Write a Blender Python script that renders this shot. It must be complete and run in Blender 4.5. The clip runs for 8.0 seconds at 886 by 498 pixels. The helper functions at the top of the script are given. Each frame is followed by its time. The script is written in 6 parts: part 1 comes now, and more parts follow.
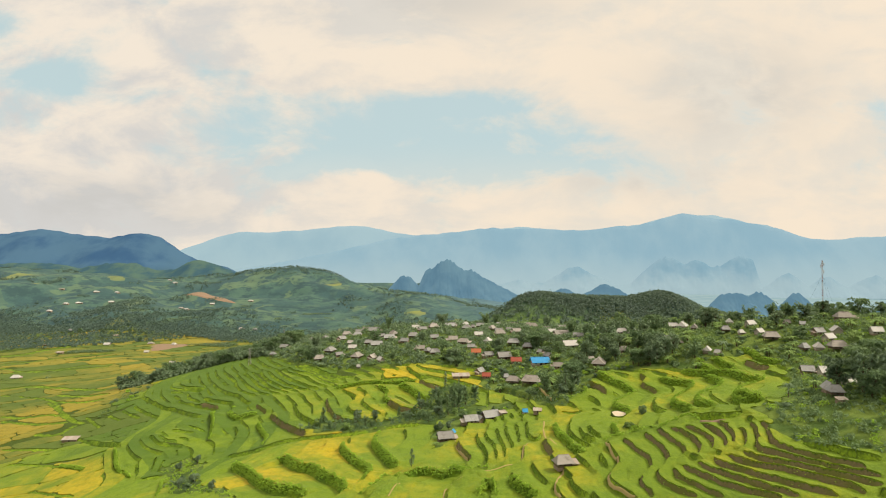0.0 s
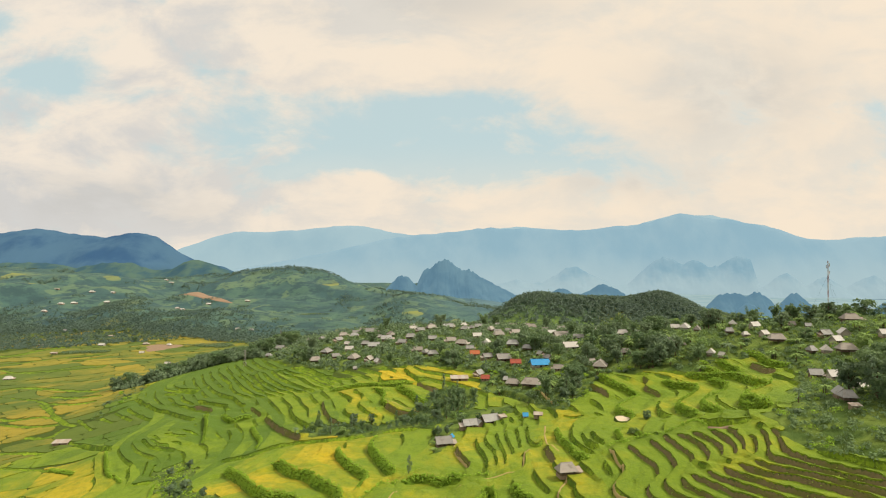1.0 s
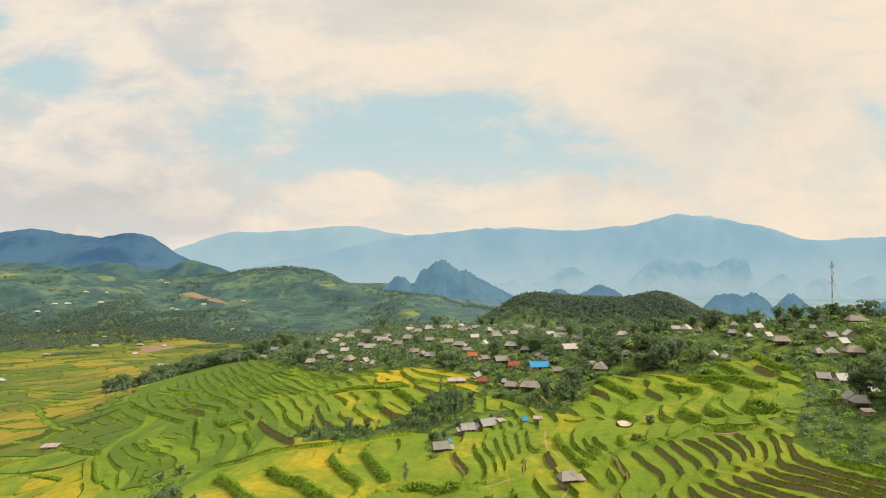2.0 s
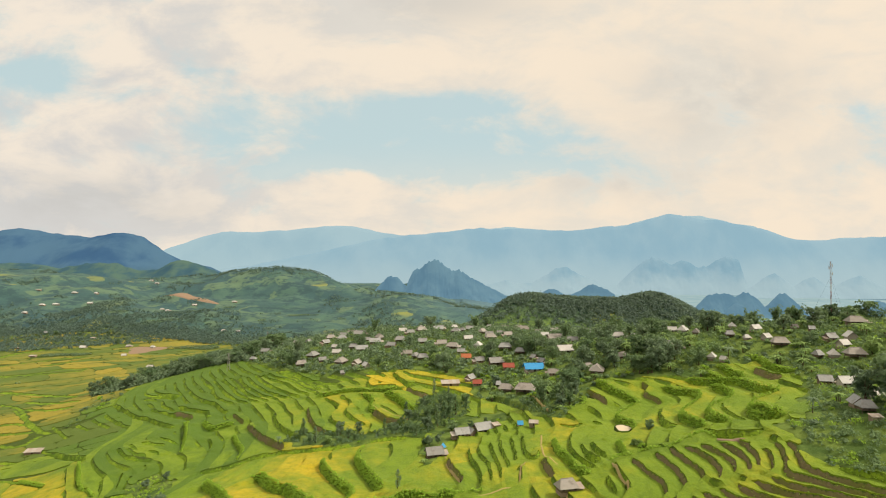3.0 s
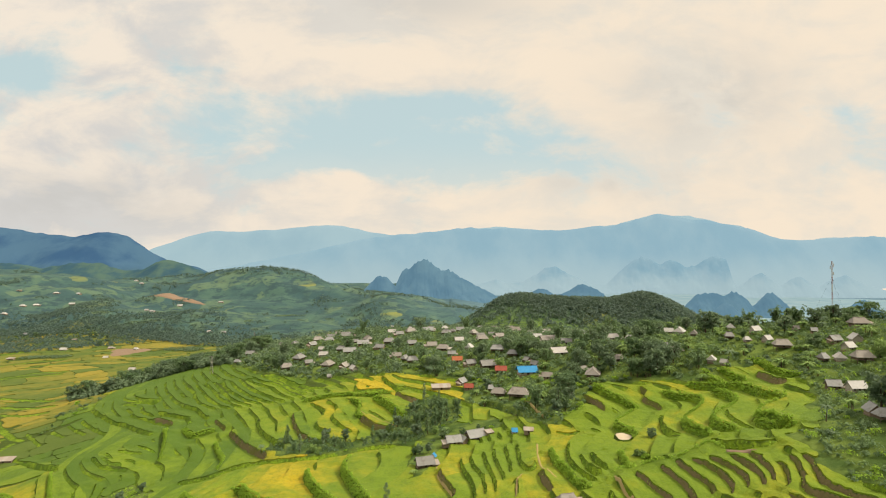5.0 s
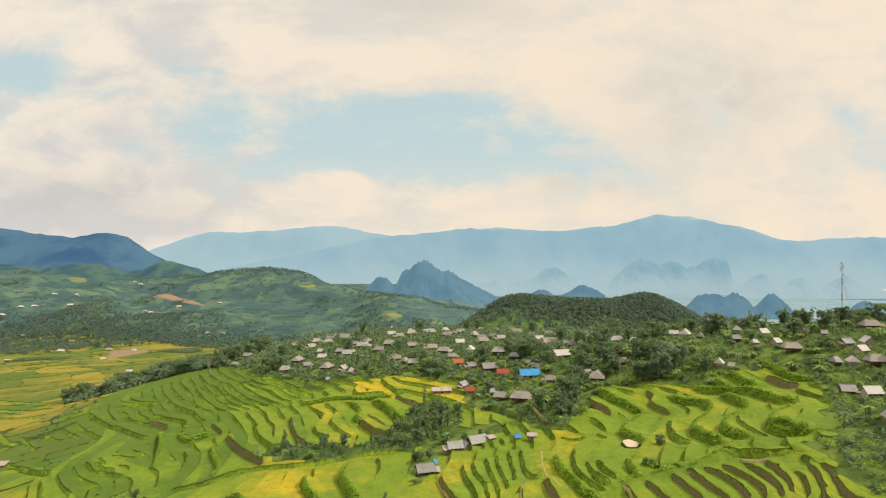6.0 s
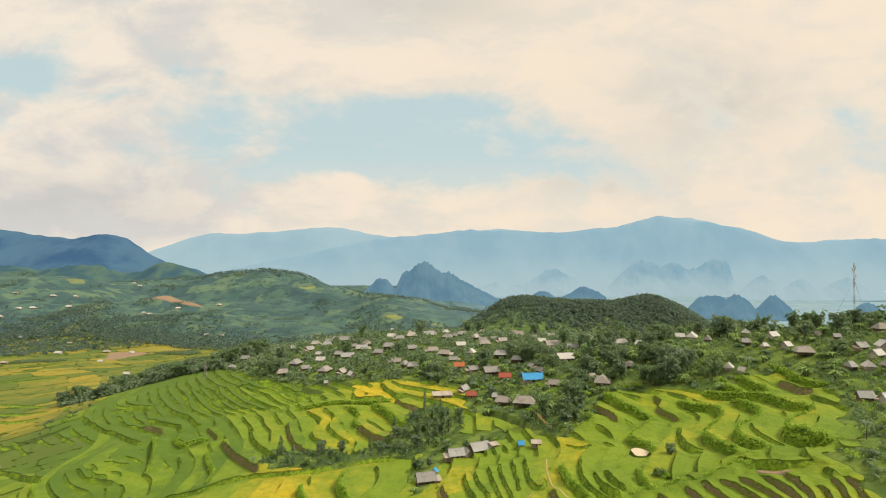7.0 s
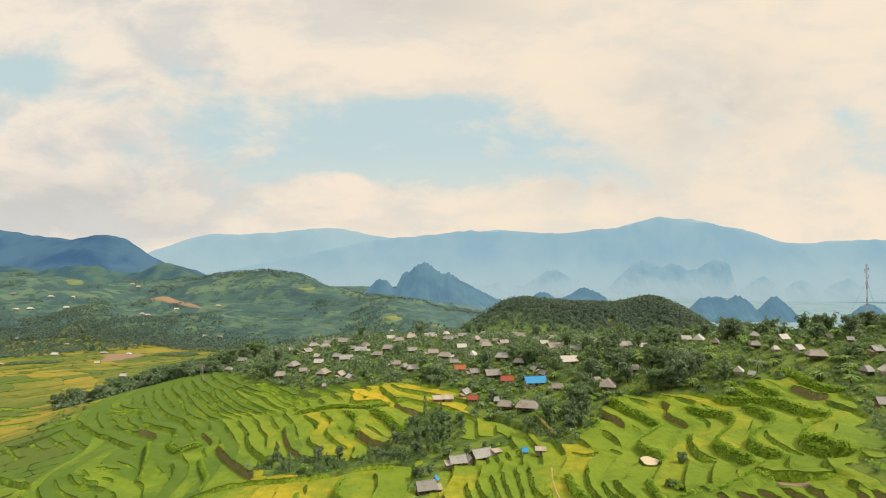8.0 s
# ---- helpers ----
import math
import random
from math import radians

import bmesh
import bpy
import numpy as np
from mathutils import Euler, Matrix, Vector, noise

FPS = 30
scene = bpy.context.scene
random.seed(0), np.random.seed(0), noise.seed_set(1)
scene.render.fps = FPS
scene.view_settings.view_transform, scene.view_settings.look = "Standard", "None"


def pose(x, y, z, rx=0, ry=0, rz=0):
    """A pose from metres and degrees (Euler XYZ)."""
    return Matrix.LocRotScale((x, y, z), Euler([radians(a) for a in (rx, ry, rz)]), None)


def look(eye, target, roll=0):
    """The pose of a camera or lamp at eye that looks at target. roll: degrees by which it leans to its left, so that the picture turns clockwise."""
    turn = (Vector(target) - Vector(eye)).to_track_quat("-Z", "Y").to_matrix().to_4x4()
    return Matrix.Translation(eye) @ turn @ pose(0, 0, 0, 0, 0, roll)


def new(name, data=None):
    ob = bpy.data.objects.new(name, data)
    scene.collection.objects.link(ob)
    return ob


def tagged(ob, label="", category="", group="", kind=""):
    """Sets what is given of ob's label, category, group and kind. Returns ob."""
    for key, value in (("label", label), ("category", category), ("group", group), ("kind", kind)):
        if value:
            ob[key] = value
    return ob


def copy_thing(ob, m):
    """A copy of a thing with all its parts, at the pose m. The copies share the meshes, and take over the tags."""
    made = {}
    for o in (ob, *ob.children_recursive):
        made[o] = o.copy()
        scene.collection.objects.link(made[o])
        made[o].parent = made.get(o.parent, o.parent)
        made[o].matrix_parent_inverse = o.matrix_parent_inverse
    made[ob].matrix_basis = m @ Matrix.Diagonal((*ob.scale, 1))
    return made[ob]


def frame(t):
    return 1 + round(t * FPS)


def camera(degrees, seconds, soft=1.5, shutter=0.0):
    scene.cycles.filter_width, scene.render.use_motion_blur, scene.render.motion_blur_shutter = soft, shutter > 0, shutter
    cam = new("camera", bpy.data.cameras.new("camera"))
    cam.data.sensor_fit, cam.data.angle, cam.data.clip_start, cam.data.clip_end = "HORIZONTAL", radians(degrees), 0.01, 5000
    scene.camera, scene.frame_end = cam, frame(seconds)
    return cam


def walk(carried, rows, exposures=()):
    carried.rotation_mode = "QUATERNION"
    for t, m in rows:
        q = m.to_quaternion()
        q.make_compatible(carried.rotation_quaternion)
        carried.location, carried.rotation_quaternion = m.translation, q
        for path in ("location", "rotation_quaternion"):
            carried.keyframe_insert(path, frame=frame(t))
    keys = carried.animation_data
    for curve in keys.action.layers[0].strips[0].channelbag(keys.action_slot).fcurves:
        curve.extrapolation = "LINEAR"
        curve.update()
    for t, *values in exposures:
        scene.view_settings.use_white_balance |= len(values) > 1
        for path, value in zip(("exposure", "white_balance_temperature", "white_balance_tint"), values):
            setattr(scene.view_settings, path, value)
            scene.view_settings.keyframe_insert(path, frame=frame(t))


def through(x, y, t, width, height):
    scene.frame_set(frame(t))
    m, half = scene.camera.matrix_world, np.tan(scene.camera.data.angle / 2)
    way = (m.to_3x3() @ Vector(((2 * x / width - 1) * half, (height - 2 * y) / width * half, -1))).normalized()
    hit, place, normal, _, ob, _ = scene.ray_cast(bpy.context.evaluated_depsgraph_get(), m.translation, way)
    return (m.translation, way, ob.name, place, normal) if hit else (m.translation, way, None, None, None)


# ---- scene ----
cam = camera(76.00, 8.0, soft=1.05)
PATH = [
    (0.0, pose(-0.000, 0.000, 150.000, 91.0664, 0.0445, 0.0000)),
    (0.5, pose(-0.337, 3.888, 150.095, 91.0509, 0.0225, -0.1276)),
    (1.0, pose(-0.337, 7.513, 150.222, 91.0509, 0.0036, -0.2257)),
    (1.5, pose(-0.423, 11.100, 150.207, 91.0741, -0.0065, -0.3233)),
    (3.0, pose(-0.818, 22.131, 150.355, 91.0815, -0.0054, -1.2636)),
    (3.5, pose(-1.006, 25.487, 150.246, 91.0739, -0.0028, -1.6594)),
    (4.0, pose(-0.998, 28.764, 150.188, 91.0730, -0.0000, -2.0294)),
    (4.5, pose(-1.072, 32.054, 150.272, 91.0488, 0.0042, -2.3336)),
    (6.0, pose(-1.406, 42.713, 150.415, 91.1273, 0.0233, -2.3458)),
    (6.5, pose(-1.286, 46.811, 150.244, 91.2253, 0.0208, -2.3017)),
    (7.0, pose(-1.356, 51.319, 150.253, 91.2756, 0.0112, -2.3153)),
    (7.5, pose(-1.437, 55.812, 150.068, 91.3361, -0.0037, -2.3186)),
    (8.0, pose(-1.555, 59.980, 150.004, 91.3699, -0.0219, -2.3313)),
]
walk(cam, PATH)

# ---- sky and sun ----
SUN_ELEVATION, SUN_BEARING = radians(49), radians(94)   # bearing: from north (the way ahead) towards east
world = bpy.data.worlds.new("sky")
scene.world = world
world.use_nodes = True


class Nodes:
    """Small helper to write node trees in few lines."""

    def __init__(self, tree):
        self.tree = tree
        tree.nodes.clear()

    def add(self, kind, inputs=None, **settings):
        n = self.tree.nodes.new(kind)
        for key, value in settings.items():
            setattr(n, key, value)
        for key, value in (inputs or {}).items():
            self.put(n.inputs[key], value)
        return n

    def put(self, socket, value):
        if isinstance(value, bpy.types.NodeSocket):
            self.tree.links.new(value, socket)
        else:
            socket.default_value = value

    def math(self, op, a, b=0.0, c=0.0, clamp=False):
        return self.add("ShaderNodeMath", {0: a, 1: b, 2: c}, operation=op, use_clamp=clamp).outputs[0]

    def vec(self, op, a, b=(0, 0, 0)):
        return self.add("ShaderNodeVectorMath", {0: a, 1: b}, operation=op).outputs[0]

    def noise(self, at, scale, detail=4.0, rough=0.55, warp=0.0):
        return self.add("ShaderNodeTexNoise", {"Vector": at, "Scale": scale, "Detail": detail, "Roughness": rough, "Distortion": warp}).outputs[0]

    def ramp(self, value, lo, hi, a=0.0, b=1.0, smooth=True):
        return self.add("ShaderNodeMapRange", {"Value": value, "From Min": lo, "From Max": hi, "To Min": a, "To Max": b},
                        interpolation_type="SMOOTHSTEP" if smooth else "LINEAR").outputs[0]

    def mix(self, f, a, b, blend="MIX"):
        n = self.add("ShaderNodeMix", data_type="RGBA", blend_type=blend)
        self.put(n.inputs[0], f), self.put(n.inputs[6], a), self.put(n.inputs[7], b)
        return n.outputs[2]


def col(r, g, b):
    return (r, g, b, 1.0)


def make_sky():
    k = Nodes(world.node_tree)
    sky = k.add("ShaderNodeTexSky", sky_type="NISHITA", sun_disc=False, sun_elevation=SUN_ELEVATION, sun_rotation=SUN_BEARING, dust_density=2.0)
    way = k.add("ShaderNodeTexCoord").outputs["Generated"]
    sep = k.add("ShaderNodeSeparateXYZ", {0: way})
    x, y, z = sep.outputs
    depth = k.math("MAXIMUM", k.math("ABSOLUTE", y), 0.05)
    u, v = k.math("DIVIDE", x, depth), k.math("DIVIDE", z, depth)
    flat = k.add("ShaderNodeCombineXYZ", {0: u, 1: k.math("MULTIPLY", v, 1.9), 2: 0.37}).outputs[0]
    billow = k.noise(flat, 5.2, 12.0, 0.60, 0.25)
    broad = k.noise(k.vec("ADD", flat, (3.1, 7.7, 1.3)), 1.9, 3.0, 0.5)
    gaps = None
    # open blue between the clouds: across, up, half widths, depth
    for gu, gv, ru, rv, deep in ((-0.70, 0.325, 0.15, 0.055, 1.15), (-0.10, 0.225, 0.24, 0.075, 1.0), (0.10, 0.18, 0.20, 0.07, 0.75), (-0.36, 0.25, 0.10, 0.05, 0.5),
                                 (0.02, 0.28, 0.14, 0.04, 0.5), (-0.60, 0.39, 0.10, 0.04, 0.6), (0.74, 0.26, 0.16, 0.05, 0.45), (-0.80, 0.42, 0.10, 0.05, 0.7), (-0.27, 0.165, 0.10, 0.03, 0.4)):
        du = k.math("DIVIDE", k.math("SUBTRACT", u, gu), ru)
        dv = k.math("DIVIDE", k.math("SUBTRACT", v, gv), rv)
        d2 = k.math("ADD", k.math("MULTIPLY", du, du), k.math("MULTIPLY", dv, dv))
        g = k.math("MULTIPLY", k.math("POWER", 2.718, k.math("MULTIPLY", d2, -1.0)), deep)
        gaps = g if gaps is None else k.math("ADD", gaps, g)
    cover = k.math("ADD", k.math("ADD", k.math("MULTIPLY", billow, 1.9), k.math("MULTIPLY", broad, 0.5)), k.math("MULTIPLY", gaps, -0.62))
    cover = k.ramp(cover, 0.54, 1.04)
    lit = k.ramp(k.noise(k.vec("ADD", flat, (0.03, -0.05, 0.0)), 5.2, 12.0, 0.60, 0.25), 0.34, 0.60)
    heavy = None
    # heavier grey cloud: across, up, half widths
    for gu, gv, ru, rv in ((-0.01, 0.46, 0.20, 0.045), (0.52, 0.30, 0.15, 0.09), (0.36, 0.14, 0.13, 0.03), (-0.62, 0.10, 0.25, 0.05)):
        du = k.math("DIVIDE", k.math("SUBTRACT", u, gu), ru)
        dv = k.math("DIVIDE", k.math("SUBTRACT", v, gv), rv)
        d2 = k.math("ADD", k.math("MULTIPLY", du, du), k.math("MULTIPLY", dv, dv))
        dull = k.math("POWER", 2.718, k.math("MULTIPLY", d2, -1.0))
        heavy = dull if heavy is None else k.math("ADD", heavy, dull)
    lit = k.math("SUBTRACT", lit, k.math("MULTIPLY", heavy, 0.6), clamp=True)
    sunside = k.ramp(u, -0.75, 0.35)
    shade = k.mix(sunside, col(0.66, 0.645, 0.62), col(0.80, 0.735, 0.63))
    white = k.mix(sunside, col(0.90, 0.80, 0.675), col(0.93, 0.795, 0.63))
    cloud = k.mix(lit, shade, white)
    cloud = k.mix(k.math("MULTIPLY", k.math("MULTIPLY", heavy, k.ramp(billow, 0.35, 0.6)), 0.5, clamp=True), cloud, col(0.56, 0.545, 0.51))
    blue = k.mix(0.8, k.vec("SCALE", sky.outputs[0]), col(0.61, 0.755, 0.745))
    haze = k.ramp(v, 0.03, 0.22, 0.75, 0.0)
    cover = k.math("MAXIMUM", cover, haze)
    out = k.mix(cover, blue, cloud)
    bg = k.add("ShaderNodeBackground", {"Color": out, "Strength": k.ramp(v, 0.55, 1.6, 1.0, 1.4)})
    k.add("ShaderNodeOutputWorld", {"Surface": bg.outputs[0]})
    for n in world.node_tree.nodes:
        if n.type == "VECT_MATH" and n.operation == "SCALE":
            n.inputs[3].default_value = 0.1


make_sky()
sun = new("sun", bpy.data.lights.new("sun", "SUN"))
sun.data.energy, sun.data.angle, sun.data.color = 3.75, radians(1.0), (1.0, 0.90, 0.72)
sun.matrix_world = look((0, 0, 300), (-math.sin(SUN_BEARING) * math.cos(SUN_ELEVATION), -math.cos(SUN_BEARING) * math.cos(SUN_ELEVATION), 300 - math.sin(SUN_ELEVATION)))
scene.view_settings.exposure = 0.0

# ---- materials ----


def material(name, build, rough=0.9):
    """build(nodes, place) gives colour and, if wanted, height for bump, bump distance, roughness, sheen of light passing through."""
    m = bpy.data.materials.new(name)
    m.use_nodes = True
    k = Nodes(m.node_tree)
    geo = k.add("ShaderNodeNewGeometry")
    got = build(k, geo.outputs["Position"])
    colour, bump, far, r = (list(got) + [None] * 4)[:4] if isinstance(got, (tuple, list)) and not isinstance(got, bpy.types.NodeSocket) else (got, None, None, None)
    bsdf = k.add("ShaderNodeBsdfPrincipled", {"Base Color": colour, "Roughness": r if r is not None else rough, "Specular IOR Level": 0.1})
    if bump is not None:
        k.put(bsdf.inputs["Normal"], k.add("ShaderNodeBump", {"Height": bump, "Distance": far or 0.2, "Strength": 0.8}).outputs[0])
    k.add("ShaderNodeOutputMaterial", {"Surface": bsdf.outputs[0]})
    return m


def attribute(k, name):
    return k.add("ShaderNodeAttribute", attribute_name=name).outputs["Fac"]


def object_random(k):
    return k.add("ShaderNodeObjectInfo").outputs["Random"]


def ground_look(k, at):
    fine = k.noise(at, 0.9, 6.0, 0.65)
    mid = k.noise(at, 0.09, 5.0, 0.6)
    far = k.noise(at, 0.006, 6.0, 0.6)
    grass = k.mix(mid, col(0.035, 0.065, 0.010), col(0.085, 0.13, 0.015))
    grass = k.mix(k.ramp(fine, 0.35, 0.7), grass, col(0.045, 0.06, 0.015))
    soil = k.mix(fine, col(0.095, 0.082, 0.035), col(0.20, 0.165, 0.075))
    soil = k.mix(k.ramp(mid, 0.45, 0.6), soil, col(0.12, 0.125, 0.03))
    lush = k.mix(k.ramp(mid, 0.35, 0.65), col(0.095, 0.175, 0.013), col(0.23, 0.34, 0.02))
    lush = k.mix(k.ramp(fine, 0.4, 0.65, 0.0, 0.7), lush, col(0.06, 0.095, 0.012))
    c = k.mix(attribute(k, "lush"), grass, lush)
    c = k.mix(k.ramp(attribute(k, "soil"), 0.2, 0.8), c, soil)
    scrub = k.mix(k.ramp(mid, 0.4, 0.62), col(0.058, 0.100, 0.022), col(0.130, 0.185, 0.036))
    c = k.mix(attribute(k, "wood"), c, scrub)
    plots = k.add("ShaderNodeTexVoronoi", {"Vector": k.vec("ADD", k.vec("MULTIPLY", at, (1.0, 0.6, 0.0)), k.vec("SCALE", k.add("ShaderNodeTexNoise", {"Vector": at, "Scale": 0.01}).outputs["Color"])), "Scale": 0.022})
    lot = k.add("ShaderNodeSeparateColor", {0: plots.outputs["Color"]}).outputs[0]
    # far hills: haze painted as bluish tints, strongest on the farthest ground
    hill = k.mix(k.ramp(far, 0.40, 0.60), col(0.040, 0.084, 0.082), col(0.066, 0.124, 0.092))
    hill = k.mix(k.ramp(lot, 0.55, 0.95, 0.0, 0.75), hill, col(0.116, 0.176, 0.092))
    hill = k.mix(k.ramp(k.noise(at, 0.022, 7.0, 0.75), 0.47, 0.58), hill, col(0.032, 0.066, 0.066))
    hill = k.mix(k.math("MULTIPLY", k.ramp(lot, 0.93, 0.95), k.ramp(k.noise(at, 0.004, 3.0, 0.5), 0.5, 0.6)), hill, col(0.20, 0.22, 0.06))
    hill = k.mix(attribute(k, "remote_haze"), hill, k.mix(far, col(0.088, 0.168, 0.235), col(0.125, 0.215, 0.275)))
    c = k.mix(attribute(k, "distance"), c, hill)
    return c, k.math("ADD", fine, mid), 0.5


def rice_look(k, at):
    """Ripening rice: green to straw gold plot by plot, with combed rows and patches."""
    r = object_random(k)
    patch = k.noise(at, 0.035, 5.0, 0.62)
    blotch = k.noise(at, 0.22, 5.0, 0.65)
    fine = k.noise(at, 1.1, 5.0, 0.75)
    streak = k.noise(k.vec("MULTIPLY", at, (1.0, 0.25, 1.0)), 0.5, 4.0, 0.6)
    green = k.mix(patch, col(0.086, 0.164, 0.016), col(0.212, 0.282, 0.020))
    ripe = k.mix(patch, col(0.33, 0.30, 0.016), col(0.52, 0.36, 0.025))
    gold = k.math("ADD", attribute(k, "ripe"), k.math("MULTIPLY", k.math("SUBTRACT", r, 0.5), 0.3))
    gold = k.math("ADD", gold, k.math("MULTIPLY", k.math("SUBTRACT", patch, 0.5), 1.1))
    gold = k.math("ADD", gold, k.math("MULTIPLY", k.math("SUBTRACT", blotch, 0.5), 0.35))
    c = k.mix(k.ramp(gold, 0.15, 0.85), green, ripe)
    # deep green at low values paints the cloud shade on the western slope
    c = k.mix(k.ramp(gold, -0.32, 0.12, 0.9, 0.0), c, k.mix(patch, col(0.048, 0.102, 0.014), col(0.095, 0.162, 0.018)))
    dim = k.math("ADD", k.math("MULTIPLY", fine, 0.5), k.math("MULTIPLY", k.math("ADD", streak, blotch), 0.25))
    c = k.mix(k.ramp(dim, 0.34, 0.56, 0.6, 0.0), c, col(0.075, 0.125, 0.012))
    c = k.mix(k.ramp(fine, 0.55, 0.75, 0.0, 0.3), c, col(0.34, 0.41, 0.03))
    return c, k.math("ADD", fine, k.math("MULTIPLY", streak, 0.6)), 0.5


def valley_look(k, at):
    """Lowland rice, more mixed than on the terraces, painted duller for the cloud shade over it."""
    patch = k.noise(at, 0.02, 5.0, 0.62)
    fine = k.noise(at, 0.5, 5.0, 0.7)
    rows = k.noise(k.vec("MULTIPLY", at, (0.35, 1.0, 1.0)), 0.25, 3.0, 0.6)
    green = k.mix(patch, col(0.056, 0.098, 0.022), col(0.122, 0.165, 0.026))
    ripe = k.mix(patch, col(0.205, 0.190, 0.026), col(0.33, 0.250, 0.036))
    gold = k.math("ADD", attribute(k, "ripe"), k.math("MULTIPLY", k.math("SUBTRACT", patch, 0.5), 0.8))
    gold = k.math("ADD", gold, k.math("MULTIPLY", k.math("SUBTRACT", rows, 0.5), 0.35))
    c = k.mix(k.ramp(gold, 0.05, 0.8), green, ripe)
    c = k.mix(k.ramp(k.math("ADD", k.math("MULTIPLY", fine, 0.6), k.math("MULTIPLY", rows, 0.4)), 0.36, 0.56, 0.4, 0.0), c, col(0.07, 0.105, 0.018))
    return c, fine, 0.5


MAT_VALLEY = material("valley_rice_shaded", valley_look, 0.8)
MAT_GROUND = material("hillside", ground_look)
for n in MAT_GROUND.node_tree.nodes:
    if n.type == "VECT_MATH" and n.operation == "SCALE":
        n.inputs[3].default_value = 60.0
MAT_RICE = material("rice", rice_look, 0.7)

# ---- plan of the hillside: terrace banks (height, kind: s soil, g grass, b bushes, p path; points east, north) ----
NORTH_SLOPE_LOW = [
    (1.7, 'g', (-211, 554), (-195, 531), (-180, 503), (-166, 485), (-152, 470)),
    (1.7, 'g', (-201, 552), (-185, 526), (-170, 500), (-156, 482), (-141, 465)),
    (1.7, 'g', (-192, 549), (-175, 522), (-161, 498), (-146, 478), (-131, 461)),
    (1.7, 'g', (-183, 545), (-167, 518), (-153, 495), (-138, 475), (-123, 459)),
    (1.7, 'g', (-174, 540), (-159, 513), (-144, 491), (-129, 471), (-115, 456)),
    (1.7, 'g', (-166, 537), (-151, 510), (-135, 487), (-119, 467), (-105, 452)),
]
NORTH_SLOPE_HIGH = [
    (1.7, 'g', (-158, 535), (-143, 509), (-127, 487), (-111, 466), (-97, 448)),
    (1.7, 'g', (-151, 533), (-137, 512), (-119, 491), (-106, 469), (-90, 447)),
    (1.7, 'g', (-145, 531), (-131, 512), (-115, 495), (-102, 472), (-86, 449)),
    (1.7, 'g', (-139, 530), (-124, 512), (-113, 498), (-99, 474), (-83, 453)),
    (1.7, 'g', (-134, 528), (-121, 512), (-108, 496), (-93, 472), (-77, 454)),
    (1.7, 'g', (-130, 527), (-118, 513), (-104, 492), (-86, 469), (-70, 456)),
]
SPUR_LOW = [
    (1.75, 's', (68.2, 218.0), (69.9, 206.1), (70.7, 196.5), (68.8, 190.1), (65.5, 187.3), (63.1, 183.5), (63.6, 177.2), (64.0, 172.4)),
    (1.75, 's', (75.9, 217.1), (76.8, 206.4), (76.8, 197.6), (75.6, 192.1), (71.4, 187.9), (69.0, 184.6), (69.3, 178.3), (71.9, 170.8), (74.5, 165.4)),
    (1.75, 's', (80.7, 216.8), (81.5, 206.3), (82.3, 198.6), (81.7, 193.8), (79.8, 190.7)),
    (1.75, 's', (75.0, 185.8), (73.9, 179.6), (75.8, 173.2), (78.1, 166.1), (80.2, 161.4)),
    (1.75, 's', (84.8, 213.6), (86.5, 206.5), (87.3, 199.0), (86.4, 192.3), (83.8, 188.5)),
    (1.75, 's', (77.8, 185.6), (78.1, 181.2), (80.3, 175.5), (82.6, 168.5), (85.7, 161.7), (92.3, 152.8)),
]
SPUR_MID = [
    (1.75, 's', (89.8, 212.7), (91.1, 205.0), (91.5, 197.4), (90.4, 191.0), (88.5, 187.9)),
    (1.75, 's', (81.9, 184.8), (82.5, 180.1), (84.4, 174.6), (88.1, 166.3), (91.0, 159.9), (94.9, 151.0)),
    (1.75, 's', (95.0, 209.4), (95.4, 201.2), (94.8, 193.9), (93.9, 188.6), (92.1, 186.5)),
    (1.75, 's', (86.3, 183.2), (87.0, 178.4), (90.5, 170.7), (92.7, 165.3), (96.1, 158.4), (99.4, 152.2), (101.7, 145.8)),
    (1.75, 's', (99.4, 207.6), (98.9, 198.5), (97.4, 191.4), (95.2, 186.5)),
    (1.9, 's', (90.8, 182.4), (92.6, 174.7), (95.0, 171.2), (98.7, 165.3), (101.6, 159.5), (104.3, 153.8), (106.5, 148.8), (107.0, 143.2)),
]
SPUR_HIGH = [
    (1.75, 's', (101.7, 196.0), (100.4, 189.1), (98.5, 185.4), (96.3, 183.3)),
    (1.75, 's', (94.4, 181.4), (96.7, 174.2), (101.6, 166.7), (105.4, 158.9), (108.7, 151.8), (112.0, 144.5)),
    (1.9, 's', (106.2, 197.7), (104.6, 191.4), (102.1, 185.1), (99.8, 182.0), (99.7, 177.7), (103.0, 171.4), (106.7, 164.1), (110.3, 156.8), (114.7, 148.0)),
    (1.9, 's', (109.0, 196.1), (107.3, 188.8), (105.1, 183.3), (104.3, 178.2), (106.0, 171.7), (108.7, 164.8), (111.6, 158.7), (114.2, 152.5)),
    (2, 'g', (109.8, 175.7), (113.5, 167.6), (115.8, 161.6), (119.5, 154.0)),
    (2.6, 'g', (62.8, 219.6), (62.1, 208.6), (62.1, 201.9), (58.8, 196.5), (55.8, 192.1), (55.2, 186.8), (57.0, 180.7), (59.4, 175.3)),
    (2.6, 'b', (63.5, 224.3), (68.6, 221.5), (75.7, 220.9), (81.8, 218.0), (85.9, 219.0), (90.6, 219.9), (95.5, 222.7), (96.6, 215.1)),
    (2.5, 'g', (58.2, 213.1), (57.7, 203.9), (57.3, 199.1)),
]
